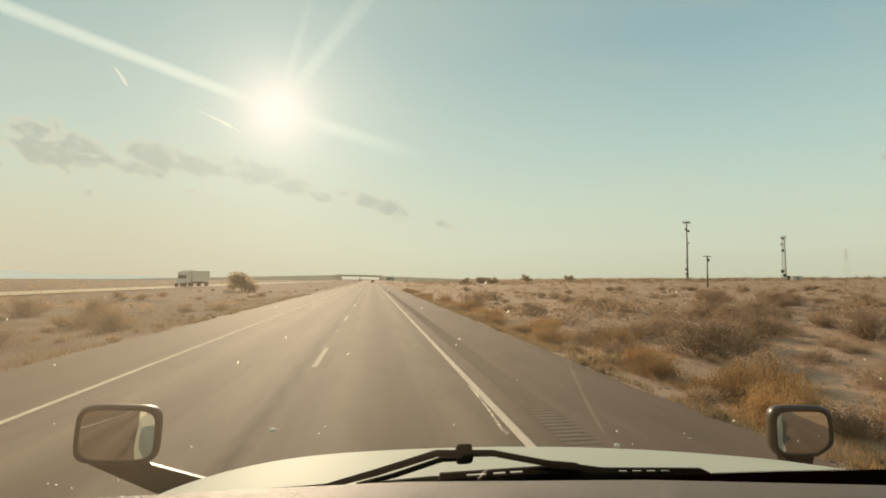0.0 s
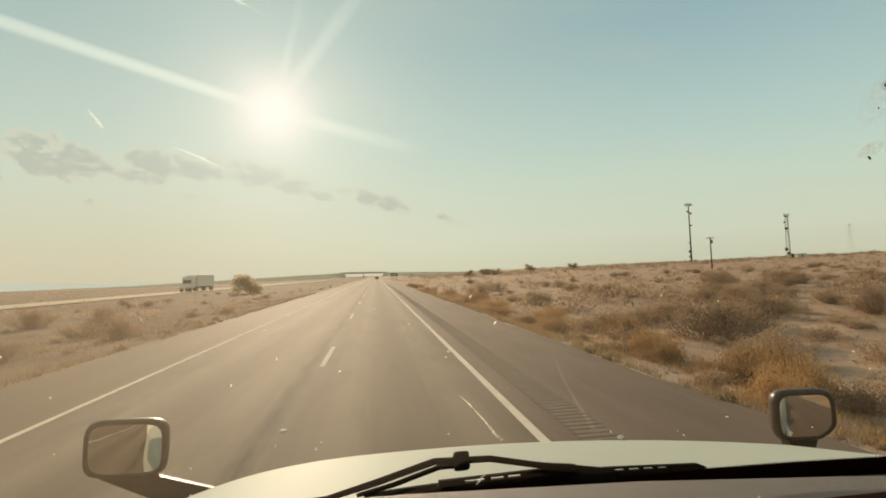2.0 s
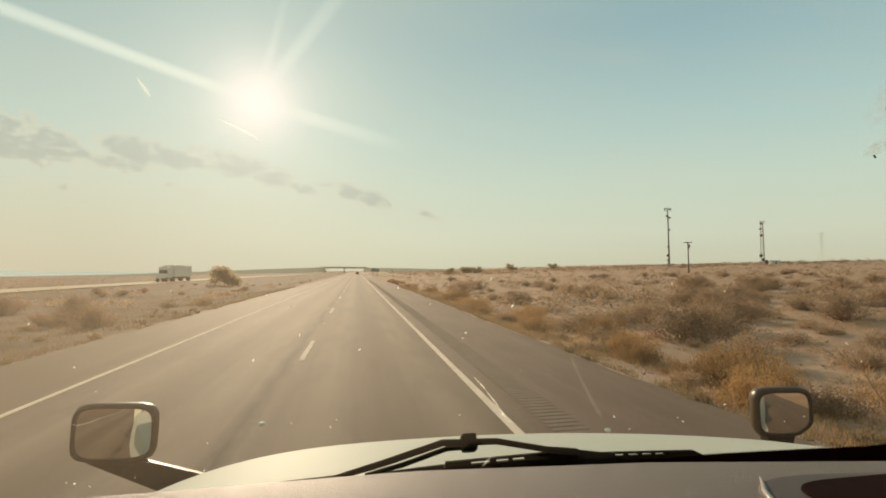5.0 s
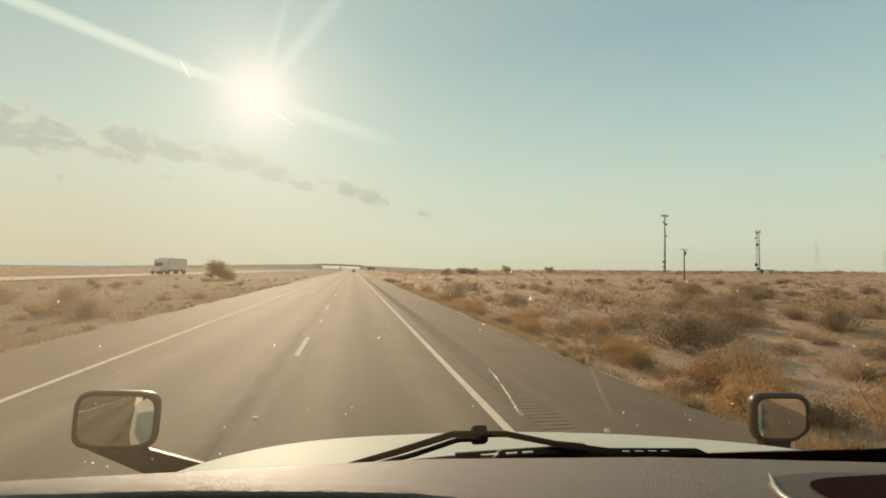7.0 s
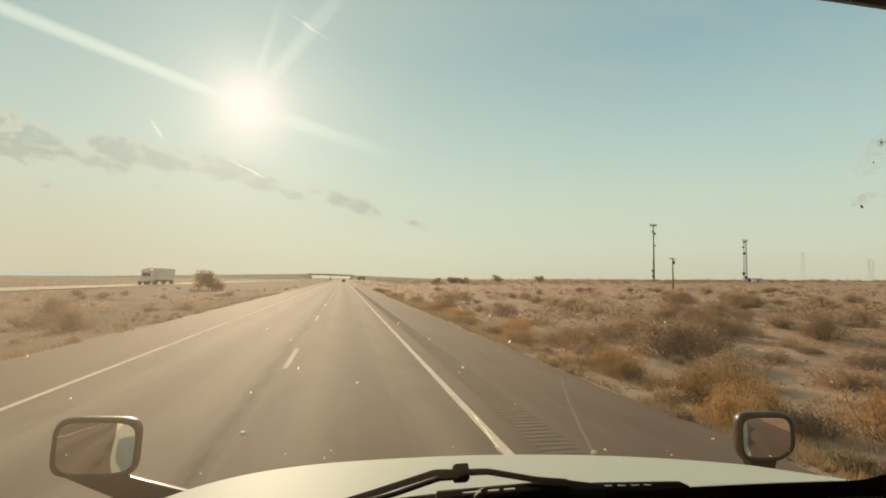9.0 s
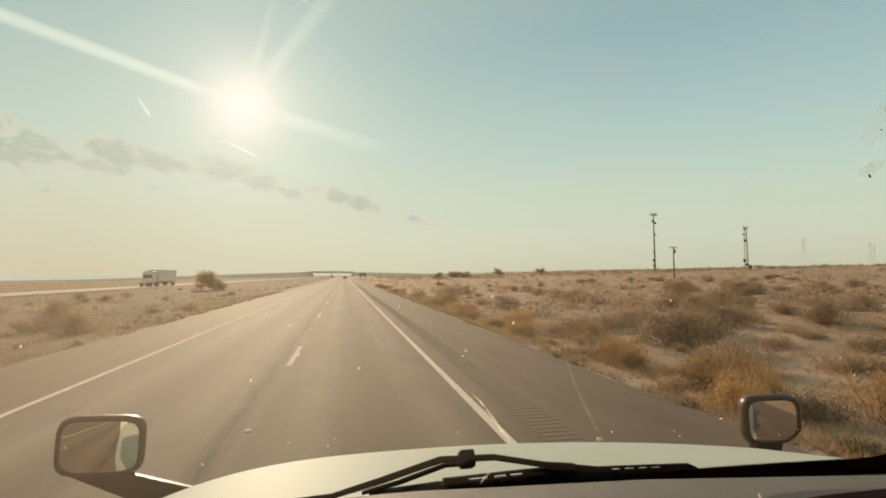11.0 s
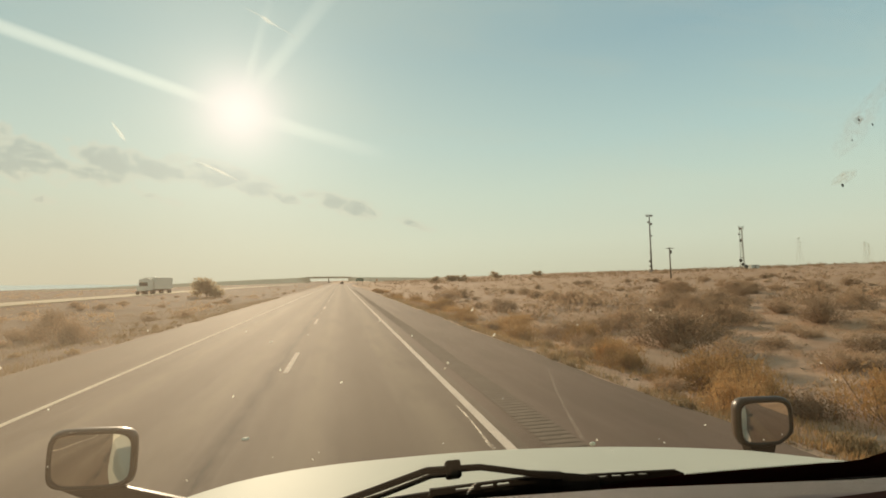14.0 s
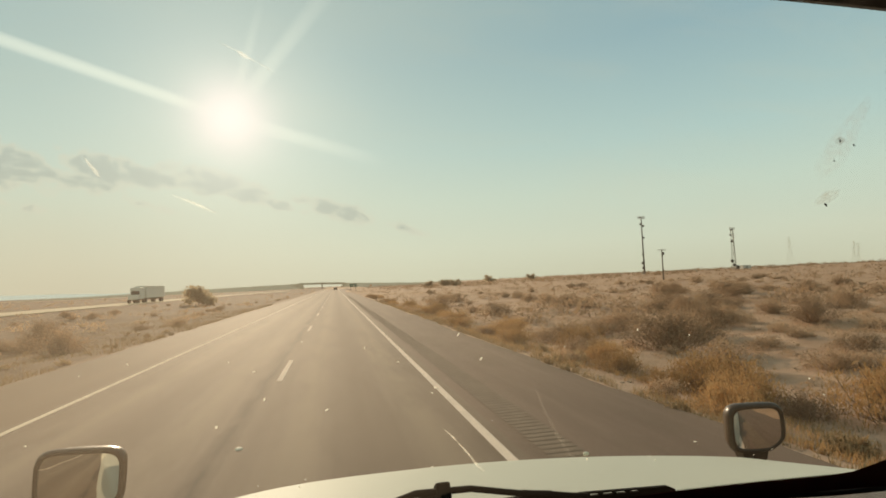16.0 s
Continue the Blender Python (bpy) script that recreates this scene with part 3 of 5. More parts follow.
strip("shoulder_right", lambda y: 2.32, lambda y: float(np.interp(y, RAMP_Y, RAMP_OUT)) + 0.34 * float(value_noise(y, 4.0, 0.45)) + 0.2 * float(value_noise(y, 9.0, 1.3)) if y < 425 else 5.3, YS, 0.0, SHOULDER, "dark asphalt shoulder that widens into an exit ramp")
strip("shoulder_left", lambda y: -8.55 + 0.4 * float(value_noise(y, 14.0, 0.4)), lambda y: -5.70, YS, 0.0, DUSTY, "narrow asphalt shoulder beside the yellow line")
strip("exit_ramp", lambda y: float(np.interp(y, [424, 520, 700], [9.0, 20.0, 46.0])), lambda y: float(np.interp(y, [424, 520, 700], [16.2, 28.0, 54.0])),
      [424, 470, 520, 600, 700], 0.02, SHOULDER, "asphalt exit ramp curving away from the highway")
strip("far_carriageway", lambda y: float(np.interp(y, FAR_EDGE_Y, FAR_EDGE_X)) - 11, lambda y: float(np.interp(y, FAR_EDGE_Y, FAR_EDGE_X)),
      list(np.arange(-200, 700, 30)) + [1400], 0.22, FAR_ROAD, "far carriageway across the wide median, sun sheen put into its pale colour")

tagged(raw("yellow_edge_line", *ribbon([(-5.50, y) for y in range(-40, 1300, 20)], 0.13, 0.002), YELLOW_PAINT), "faded yellow edge line on the asphalt", "road marking", kind="structure")
tagged(raw("white_edge_line", *ribbon([(2.09, y) for y in range(-40, 270, 10)] + [(2.25, 280), (2.7, 290), (4.1, 312), (6.45, 342), (9.4, 382), (13.2, 430), (24.5, 520)], 0.135, 0.002), WHITE_PAINT),
       "worn white edge line that follows the exit ramp", "road marking", kind="structure")
tagged(raw("gore_line", *ribbon([(2.2, y) for y in (333, 380, 460, 700, 1200)], 0.2, 0.0025), WHITE_PAINT), "white line past the exit gore", "road marking", kind="structure")
tagged(raw("ramp_edge_line", *ribbon([(2.2, 333), (4.1, 356), (6.6, 385), (9.9, 424), (20.8, 520)], 0.2, 0.0035), WHITE_PAINT), "white inner line of the exit ramp", "road marking", kind="structure")

lane_line = thing("lane_line", label="broken white lane line with ceramic markers between the dashes", category="road marking", kind="structure")
first = None
for i in range(24):
    y0 = 13.5 + 14.63 * (i - 2)
    if first is None:
        first = raw("dash", *ribbon([(0, 0), (0, 1.2), (0, 2.4), (0, 3.66)], 0.13, 0.002), WHITE_PAINT, lane_line).data
        bpy.data.objects["dash"].location = (-1.38, y0, 0)
        continue
    ob = new("dash", first)
    ob.parent, ob.location = lane_line, (-1.38 + random.uniform(-0.012, 0.012), y0, 0)
bm = bmesh.new()
made = bmesh.ops.create_cone(bm, cap_ends=True, segments=10, radius1=0.062, radius2=0.036, depth=0.022)
dome = None
for i in range(24):
    y0 = 13.5 + 14.63 * (i - 2) + 3.66 + 5.5
    if dome is None:
        dome = part("road_marker", bm, MARKER, lane_line)
        dome.location = (-1.38, y0, 0.01)
        dome = dome.data
        continue
    ob = new("road_marker", dome)
    ob.parent, ob.location = lane_line, (-1.38, y0, 0.01)


def rumble_strip():
    """Milled grooves: a ribbed band pressed beside the edge line."""
    verts, faces = [], []
    for i in range(790):
        y = -14.2 + 0.180 * i
        for dy, h in ((0.0, 0.011), (0.025, 0.005), (0.08, 0.005), (0.105, 0.011)):
            verts += [(2.56, y + dy, h), (3.06, y + dy, h)]
    for k in range(len(verts) // 2 - 1):
        faces.append((2 * k, 2 * k + 1, 2 * k + 3, 2 * k + 2))
    return raw("rumble_strip", verts, faces, RUMBLE)


tagged(rumble_strip(), "ribbed rumble strip milled into the asphalt shoulder", "rumble strip", kind="structure")

# ---- overpass, hills ----
overpass = thing("overpass", Matrix.Translation((0, 612, 0)), "low concrete overpass with earth embankments across the highway", "bridge", kind="structure")
bm = bmesh.new()
xs = [-37, -14, 10.5]
tops = [6.7, 6.4, 5.6]
for (xa, za), (xb, zb) in zip(zip(xs, tops), zip(xs[1:], tops[1:])):
    vs = [bm.verts.new(v) for v in ((xa, -5, za), (xb, -5, zb), (xb, 5, zb), (xa, 5, za), (xa, -5, za - 1.4), (xb, -5, zb - 1.4), (xb, 5, zb - 1.4), (xa, 5, za - 1.4))]
    for f in ((0, 1, 2, 3), (7, 6, 5, 4), (0, 4, 5, 1), (2, 6, 7, 3), (1, 5, 6, 2), (3, 7, 4, 0)):
        bm.faces.new([vs[i] for i in f])
part("deck", bm, CONCRETE, overpass)
bm = bmesh.new()
for ya in (-5.2, 4.9):
    tube(bm, [(-39, ya, 7.0), (-14, ya, 6.7), (11.5, ya, 5.9)], 0.35, 4)
part("parapet", bm, CONCRETE, overpass)
for yb in (-3, 3):
    bm = bmesh.new()
    box(bm, -14.5, -13.5, yb - 0.6, yb + 0.6, -0.5, 5.2, 0.1)
    part("pier", bm, CONCRETE, overpass)


def embankment(x_in, x_out, z_in, z_out):
    verts, n = [], 24
    for i in range(n + 1):
        s = i / n
        x = x_in + (x_out - x_in) * s
        top = z_in + (z_out - z_in) * s
        toe = (8 if i else 0.5)
        for yy, zz in ((-6 - toe * top / 5, -0.8), (-6, top), (6, top), (6 + toe * top / 5, -0.8)):
            verts.append((x + (0 if zz > 0 else (3.5 if x_in > 0 else -3.5) * (-1 if i == 0 else 0)), yy, zz + (0.25 * value_noise(x, yy, 0.2) if zz > 0 else 0)))
    faces = grid_faces(n + 1, 4) + [(0, 1, 2, 3)]
    return raw("embankment", verts, faces, SLOPE, overpass, smooth=False)


embankment(-36, -330, 6.7, 0.5)
embankment(9.5, 170, 5.6, 0.0)

verts, faces = [], []
n = 60
for i in range(n + 1):
    a = -0.95 + 0.62 * i / n
    d = 4550
    h = 112 * max(0.0, 1 - abs(i / n - 0.42) * 1.9) * (0.75 + 0.9 * float(value_noise(i * 0.31, 3.0, 1.0))) + 14
    verts += [(d * math.sin(a), d * math.cos(a), -20), (d * math.sin(a), d * math.cos(a), h), (d * 1.03 * math.sin(a), d * 1.03 * math.cos(a), -20)]
for i in range(n):
    faces += [(3 * i, 3 * i + 3, 3 * i + 4, 3 * i + 1), (3 * i + 1, 3 * i + 4, 3 * i + 5, 3 * i + 2)]
tagged(raw("far_hills", verts, faces, HILL, smooth=True), "far blue-grey hills at the horizon, haze put in as a glow", "hills", kind="structure")


# ---- things beside the road ----
def antenna_mast():
    """Tall monopole with a cross head, panels and small dishes."""
    base = float(land(199, 317))
    t = thing("antenna_mast", Matrix.Translation((201, 315.8, base - 0.3)), "tall dark steel antenna mast with small dishes and a cross head", "antenna mast")
    bm = bmesh.new()
    tube(bm, [(0, 0, 0), (0, 0, 20), (0, 0, 38.6)], [0.55, 0.45, 0.34], 10)
    part("pole", bm, DARK_STEEL, t, smooth=True)
    bm = bmesh.new()
    tube(bm, [(-2.3, 0, 37.8), (2.3, 0, 37.8)], 0.14, 6)
    tube(bm, [(0, -1.6, 37.8), (0, 1.6, 37.8)], 0.14, 6)
    for x in (-2.2, -1.1, 1.1, 2.2):
        box(bm, x - 0.2, x + 0.2, -0.2, 0.2, 36.9, 38.7, 0.04)
    part("antenna_head", bm, DARK_STEEL, t)
    for x, z, r in ((-1.0, 33.4, 0.7), (1.1, 32.2, 0.8), (1.0, 24.4, 0.6), (-0.9, 13.2, 0.55), (-1.0, 7.6, 0.9), (-0.9, 4.4, 0.8), (-1.0, 1.4, 0.9)):
        bm = bmesh.new()
        bmesh.ops.create_cone(bm, cap_ends=True, segments=14, radius1=r, radius2=r * 0.7, depth=0.5, matrix=pose(x, -0.35, z, 90))
        tube(bm, [(0, 0, z), (x, -0.1, z)], 0.09, 5)
        part("dish", bm, DARK_STEEL, t, smooth=True)
    bm = bmesh.new()
    box(bm, -1.6, -0.2, -1.5, 0.5, 0, 2.2, 0.05)
    part("equipment_box", bm, STEEL, t)


def lattice_tower():
    """Three-legged lattice tower, paler, with dishes low down."""
    base = float(land(218, 255))
    t = thing("lattice_tower", Matrix.Translation((218, 255, base - 0.3)), "pale lattice radio tower with round dishes and antennas", "radio tower")
    legs = [Vector((math.cos(a), math.sin(a), 0)) for a in (0.5, 2.6, 4.7)]
    h = 23.6
    for l in legs:
        bm = bmesh.new()
        tube(bm, [l * 1.25, l * 0.75 + Vector((0, 0, h))], 0.13, 6)
        part("leg", bm, PALE_STEEL, t)
    bm = bmesh.new()
    for i in range(16):
        za, zb = h * i / 16, h * (i + 1) / 16
        ra, rb = 1.25 - 0.5 * i / 16, 1.25 - 0.5 * (i + 1) / 16
        for a, b in ((0, 1), (1, 2), (2, 0)):
            tube(bm, [legs[a] * ra + Vector((0, 0, za)), legs[b] * rb + Vector((0, 0, zb))], 0.06, 4)
            tube(bm, [legs[b] * ra + Vector((0, 0, za)), legs[a] * rb + Vector((0, 0, zb))], 0.06, 4)
    part("bracing", bm, PALE_STEEL, t)
    for x, z, r in ((-1.2, 22.6, 0.6), (-2.0, 19.6, 0.5), (-1.3, 16.2, 0.75), (-1.8, 5.2, 1.0), (-0.6, 3.0, 0.9), (1.4, 1.6, 1.3)):
        bm = bmesh.new()
        bmesh.ops.create_cone(bm, cap_ends=True, segments=16, radius1=r, radius2=r * 0.75, depth=0.6, matrix=pose(x, -0.8, z, 90))
        tube(bm, [(0, 0, z), (x, -0.6, z)], 0.08, 5)
        part("dish", bm, DARK_STEEL, t, smooth=True)
    bm = bmesh.new()
    tube(bm, [(-1.6, 0, h), (1.6, 0, h)], 0.1, 5)
    for x in (-1.5, -0.7, 0.7, 1.5):
        tube(bm, [(x, 0, h - 1.2), (x, 0, h + 0.6)], 0.16, 5)
    part("antenna_head", bm, PALE_STEEL, t)
    s = thing("equipment_shelter", Matrix.Translation((227, 258, float(land(227, 258)))), "small white flat-roofed equipment shelter by the radio tower", "shelter")
    bm = bmesh.new()
    box(bm, -2.6, 2.6, -1.6, 1.6, -0.4, 1.9)
    part("wall", bm, WHITE_WALL, s)
    bm = bmesh.new()
    box(bm, -2.9, 2.9, -1.9, 1.9, 1.9, 2.15)
    part("roof", bm, WHITE_WALL, s)
    bm = bmesh.new()
    box(bm, -0.5, 0.5, -1.66, -1.6, -0.2, 1.7)
    part("door", bm, STEEL, s)


def utility_pole(x, y, height, label):
    base = float(land(x, y))
    t = thing("utility_pole", Matrix.Translation((x, y, base - 0.3)), label, "utility pole")
    bm = bmesh.new()
    tube(bm, [(0, 0, 0), (0, 0, height)], [0.20, 0.14], 8)
    part("pole", bm, WOOD, t, smooth=True)
    bm = bmesh.new()
    box(bm, -1.2, 1.2, -0.08, 0.08, height - 0.35, height - 0.2)
    part("crossarm", bm, WOOD, t)
    for k in (-1.1, -0.4, 0.4, 1.1):
        bm = bmesh.new()
        tube(bm, [(k, 0, height - 0.2), (k, 0, height + 0.05)], [0.05, 0.08], 6)
        part("insulator", bm, PALE_STEEL, t)
    bm = bmesh.new()
    tube(bm, [(0.42, 0, height - 1.7), (0.42, 0, height - 0.8)], 0.24, 8)
    part("transformer", bm, DARK_STEEL, t)


def pylon(x, y, label):
    t = thing("transmission_pylon", Matrix.Translation((x, y, float(land(x, y)) - 1)), label, "pylon", "pylons along the far power line")
    h = 44
    for sx, sy in ((-1, -1), (1, -1), (1, 1), (-1, 1)):
        bm = bmesh.new()
        tube(bm, [(sx * 4.5, sy * 4.5, 0), (sx * 1.2, sy * 1.2, 26), (sx * 0.7, sy * 0.7, h)], 0.10, 4)
        part("leg", bm, HAZY_STEEL, t)
    bm = bmesh.new()
    for i in range(9):
        za, zb = h * i / 9, h * (i + 1) / 9
        ra, rb = np.interp([za, zb], [0, 26, h], [4.5, 1.2, 0.7])
        for s in (-1, 1):
            tube(bm, [(-ra, s * ra, za), (rb, s * rb, zb)], 0.05, 4)
            tube(bm, [(ra, s * ra, za), (-rb, s * rb, zb)], 0.05, 4)
    part("bracing", bm, HAZY_STEEL, t)
    for z in (30, 36, 42):
        bm = bmesh.new()
        tube(bm, [(-8, 0, z), (8, 0, z)], 0.12, 4)
        part("crossarm", bm, HAZY_STEEL, t)


def words(text, size, m, parent):
    cu = bpy.data.curves.new("lettering", "FONT")
    cu.body, cu.size, cu.align_x, cu.align_y, cu.extrude = text, size, "CENTER", "CENTER", 0.004
    tmp = bpy.data.objects.new("lettering", cu)
    mesh = bpy.data.meshes.new_from_object(tmp)
    mesh.transform(m)
    bpy.data.objects.remove(tmp)
    bpy.data.curves.remove(cu)
    return link("lettering", mesh, SIGN_WHITE, parent)


def exit_sign():
    """Green guide sign on two round timber posts."""
    x0, y0 = 9.7, 285.0
    base = float(land(x0, y0))
    t = thing("exit_sign", Matrix.Translation((x0, y0, base)), "green highway exit sign with white letters on two timber posts", "road sign")
    top = 3.25 - base
    for k in (-1.25, 1.25):
        bm = bmesh.new()
        tube(bm, [(k, 0.12, -0.3), (k, 0.12, top - 0.2)], [0.13, 0.115], 10)
        part("post", bm, WOOD, t, smooth=True)
    bm = bmesh.new()
    box(bm, -2.1, 2.1, -0.03, 0.03, top - 1.85, top, 0.012)
    panel = part("panel", bm, SIGN_GREEN, t)
    bm = bmesh.new()
    for xa, xb, za, zb in ((-2.06, 2.06, top - 0.06, top - 0.03), (-2.06, 2.06, top - 1.82, top - 1.79), (-2.06, -2.03, top - 1.79, top - 0.06), (2.03, 2.06, top - 1.79, top - 0.06),
                           (0.78, 2.03, top - 0.46, top - 0.43), (0.78, 0.81, top - 0.43, top - 0.06)):
        box(bm, xa, xb, -0.036, -0.03, za, zb)
    part("border", bm, SIGN_WHITE, panel)
    for text, x in (("Corn", -1.31), ("Springs", 0.10), ("Rd", 1.52)):
        words(text, 0.50, pose(x, -0.032, top - 0.86, 90), panel)
    words("EXIT", 0.22, pose(1.12, -0.032, top - 0.25, 90), panel)
    words("201", 0.30, pose(1.68, -0.032, top - 0.25, 90), panel)
    bm = bmesh.new()
    m = pose(0.15, -0.034, top - 1.42, 0, -45, 0)
    box(bm, -0.06, 0.06, -0.004, 0.004, -0.26, 0.12, m=m @ pose(0, 0, 0, 0, 90, 0))
    v = [bm.verts.new(m @ Vector(p)) for p in ((0.26, 0, 0.0), (0.06, 0, 0.17), (0.06, 0, -0.17), (0.26, -0.006, 0.0), (0.06, -0.006, 0.17), (0.06, -0.006, -0.17))]
    for f in ((0, 1, 2), (5, 4, 3), (0, 3, 4, 1), (1, 4, 5, 2), (2, 5, 3, 0)):
        bm.faces.new([v[i] for i in f])
    part("arrow", bm, SIGN_WHITE, panel)


def delineator(x, y, label):
    t = thing("delineator_post", Matrix.Translation((x, y, float(land(x, y)))), label, "marker post", "marker posts on the shoulder")
    bm = bmesh.new()
    box(bm, -0.05, 0.05, -0.03, 0.03, -0.2, 1.25, 0.012)
    part("post", bm, WOOD, t)
    bm = bmesh.new()
    box(bm, -0.045, 0.045, -0.042, -0.03, 0.95, 1.15, 0.005)
    part("reflector", bm, MARKER, t)


def car(m):
    """Dark estate car, far ahead in the lane."""
    t = thing("car", m, "dark car far ahead in the lane under the overpass", "car")
    prof = [(-2.3, 0.35), (-2.35, 0.95), (-2.1, 1.1), (-1.9, 1.65), (0.3, 1.68), (1.0, 1.12), (2.2, 0.95), (2.35, 0.6), (2.3, 0.35)]
    bm = bmesh.new()
    a = [bm.verts.new((-0.9, y, z)) for y, z in prof]
    b = [bm.verts.new((0.9, y, z)) for y, z in prof]
    bm.faces.new(a), bm.faces.new(b[::-1])
    for i in range(len(prof)):
        j = (i + 1) % len(prof)
        bm.faces.new((a[i], a[j], b[j], b[i]))
    bmesh.ops.bevel(bm, geom=list(bm.edges), offset=0.06, segments=2, affect="EDGES")
    part("body", bm, CAR_PAINT, t)
    bm = bmesh.new()
    box(bm, -0.72, 0.72, -2.10, -1.96, 1.14, 1.55, 0.03)
    part("rear_window", bm, CAR_GLASS, t)
    for s in (-1, 1):
        bm = bmesh.new()
        box(bm, s * 0.78 - 0.1, s * 0.78 + 0.1, -2.40, -2.28, 0.8, 1.0, 0.02)
        part("tail_lamp", bm, RED_LENS, t)
        for y in (-1.4, 1.45):
            bm = bmesh.new()
            bmesh.ops.create_cone(bm, cap_ends=True, segments=18, radius1=0.34, radius2=0.34, depth=0.22, matrix=pose(s * 0.82, y, 0.34, 0, 90, 0))
            part("wheel", bm, TYRE, t)


def warning_sign(x, y):
    """Orange diamond on a steel post."""
    t = thing("warning_sign", Matrix.Translation((x, y, float(land(x, y)))), "orange diamond warning sign on a steel post beside the exit ramp", "road sign")
    bm = bmesh.new()
    box(bm, -0.04, 0.04, 0.0, 0.06, -0.3, 3.1)
    part("post", bm, STEEL, t)
    bm = bmesh.new()
    box(bm, -0.6, 0.6, -0.03, 0.0, -0.6, 0.6, 0.01, pose(0, 0, 2.5, 0, 45, 0))
    panel = part("panel", bm, SIGN_ORANGE, t)
    bm = bmesh.new()
    for k in (0, 90, 180, 270):
        box(bm, -0.54, 0.54, -0.036, -0.03, 0.52, 0.55, m=pose(0, 0, 2.5, 0, 45 + k, 0))
    part("border", bm, BLACK_PLASTIC, panel)


def semi_truck(x, y, z):
    """Pale box trailer and its tractor on the far carriageway, facing this way."""
    t = thing("semi_truck", Matrix.Translation((x, y, z)), "pale grey semi truck with a box trailer on the far carriageway", "truck")
    bm = bmesh.new()
    box(bm, -1.3, 1.3, 4.4, 18.6, 1.15, 4.1, 0.05)
    part("trailer", bm, WHITE_WALL, t)
    bm = bmesh.new()
    box(bm, -1.15, 1.15, 0.6, 3.6, 0.9, 3.7, 0.18)
    part("cab", bm, WHITE_WALL, t)
    bm = bmesh.new()
    box(bm, -1.0, 1.0, -1.2, 0.62, 0.8, 1.9, 0.20)
    part("hood", bm, WHITE_WALL, t)
    bm = bmesh.new()
    box(bm, -0.95, 0.95, 0.56, 0.62, 2.0, 2.9, 0.02)
    part("windscreen", bm, CAR_GLASS, t)
    bm = bmesh.new()
    box(bm, -0.45, 0.45, -0.9, 18.0, 0.75, 1.1)
    part("chassis", bm, BLACK_PLASTIC, t)
    for sx in (-1, 1):
        for wy in (-0.4, 3.2, 4.5, 16.0, 17.3):
            bm = bmesh.new()
            bmesh.ops.create_cone(bm, cap_ends=True, segments=18, radius1=0.5, radius2=0.5, depth=0.5, matrix=pose(sx * 0.98, wy, 0.5, 0, 90, 0))
            part("wheel", bm, TYRE, t)


antenna_mast()
lattice_tower()
semi_truck(-47.0, 139.0, 0.22)
warning_sign(30.5, 463.0)
utility_pole(89.5, 131.6, 8.9, "weathered wooden utility pole with a short crossarm")
pylon(640, 640, "pale transmission pylon far off in the haze")
pylon(985, 830, "pale transmission pylon far off in the haze")
pylon(905, 770, "pale transmission pylon far off in the haze")
exit_sign()
delineator(7.6, 301.0, "short brown marker post at the pavement edge")
delineator(12.8, 372.0, "short brown marker post beside the exit ramp")
car(Matrix.Translation((0.4, 300, 0.0)))


# ---- the truck: hood, mirrors, wiper, windscreen, dashboard and cab ----
CX = 0.4
truck = thing("truck", Matrix.Translation((CX, 0, 0)), "white conventional truck with hood mirrors, seen from its cab", "truck")
truck_back = Matrix.Translation((-CX, 0, 0))


def tpart(name, bm, mat, parent=None, label="", smooth=False):
    """A part of the truck, given in world places."""
    bm.transform(truck_back)
    return part(name, bm, mat, parent or truck, label, smooth)


def hood_top(u, y):
    """Height of the hood's upper face, u metres from the truck's middle; the crown falls off faster on the driver's side."""
    d = u + CX - 0.2
    fall = 0.22 * (-d) ** 3.2 if d < 0 else 0.063 * d ** 1.9
    dy = max(0.0, y - 1.62)
    return 1.666 + (1.62 - y) * 0.225 - 1.2 * dy * dy - fall


def hood():
    ys = [0.84 + 0.78 * i / 14 for i in range(15)] + [1.62 + 0.44 * k / 10 for k in range(1, 11)]
    rows = [(y, 0.97 + max(0.0, 1.62 - y) * 0.16 - 0.5 * max(0.0, y - 1.62) ** 2) for y in ys]
    verts, cols = [], 0
    for y, w in rows + [(2.07, rows[-1][1]), (2.08, rows[-1][1])]:
        top = [i / 24 * w for i in range(-24, 25)]
        yy = min(y, 2.06)
        line = []
        for sgn in (-1, 1):
            zs = hood_top(sgn * w, yy)
            side = [(w + 0.05 * math.sin(a), zs - 0.05 * (1 - math.cos(a))) for a in (0.5, 1.0, math.pi / 2)] + [(w + (0.10 if sgn < 0 else 0.06), zs - 0.30), (w + (0.13 if sgn < 0 else 0.07), 0.80)]
            if sgn < 0:
                line += [(-u, z) for u, z in side[::-1]] + [(u, hood_top(u, yy)) for u in top]
            else:
                line += side
        cols = len(line)
        drop = 0.0 if y < 2.065 else (0.2 if y < 2.075 else 0.55)
        verts += [(u, y, max(z - drop, 0.78)) for u, z in line]
    n = len(rows) + 2
    return raw("hood", verts, grid_faces(n, cols), HOOD_PAINT, truck, "white painted hood with a rounded front edge", smooth=True)


hood()

# lamp bead on the hood's front
bm = bmesh.new()
bmesh.ops.create_uvsphere(bm, u_segments=12, v_segments=8, radius=0.008, matrix=pose(0.804, 1.655, 1.643) @ Matrix.Diagonal((1.4, 1, 0.8, 1)))
tpart("hood_lamp", bm, LAMP, label="small clear lamp on the hood edge", smooth=True)


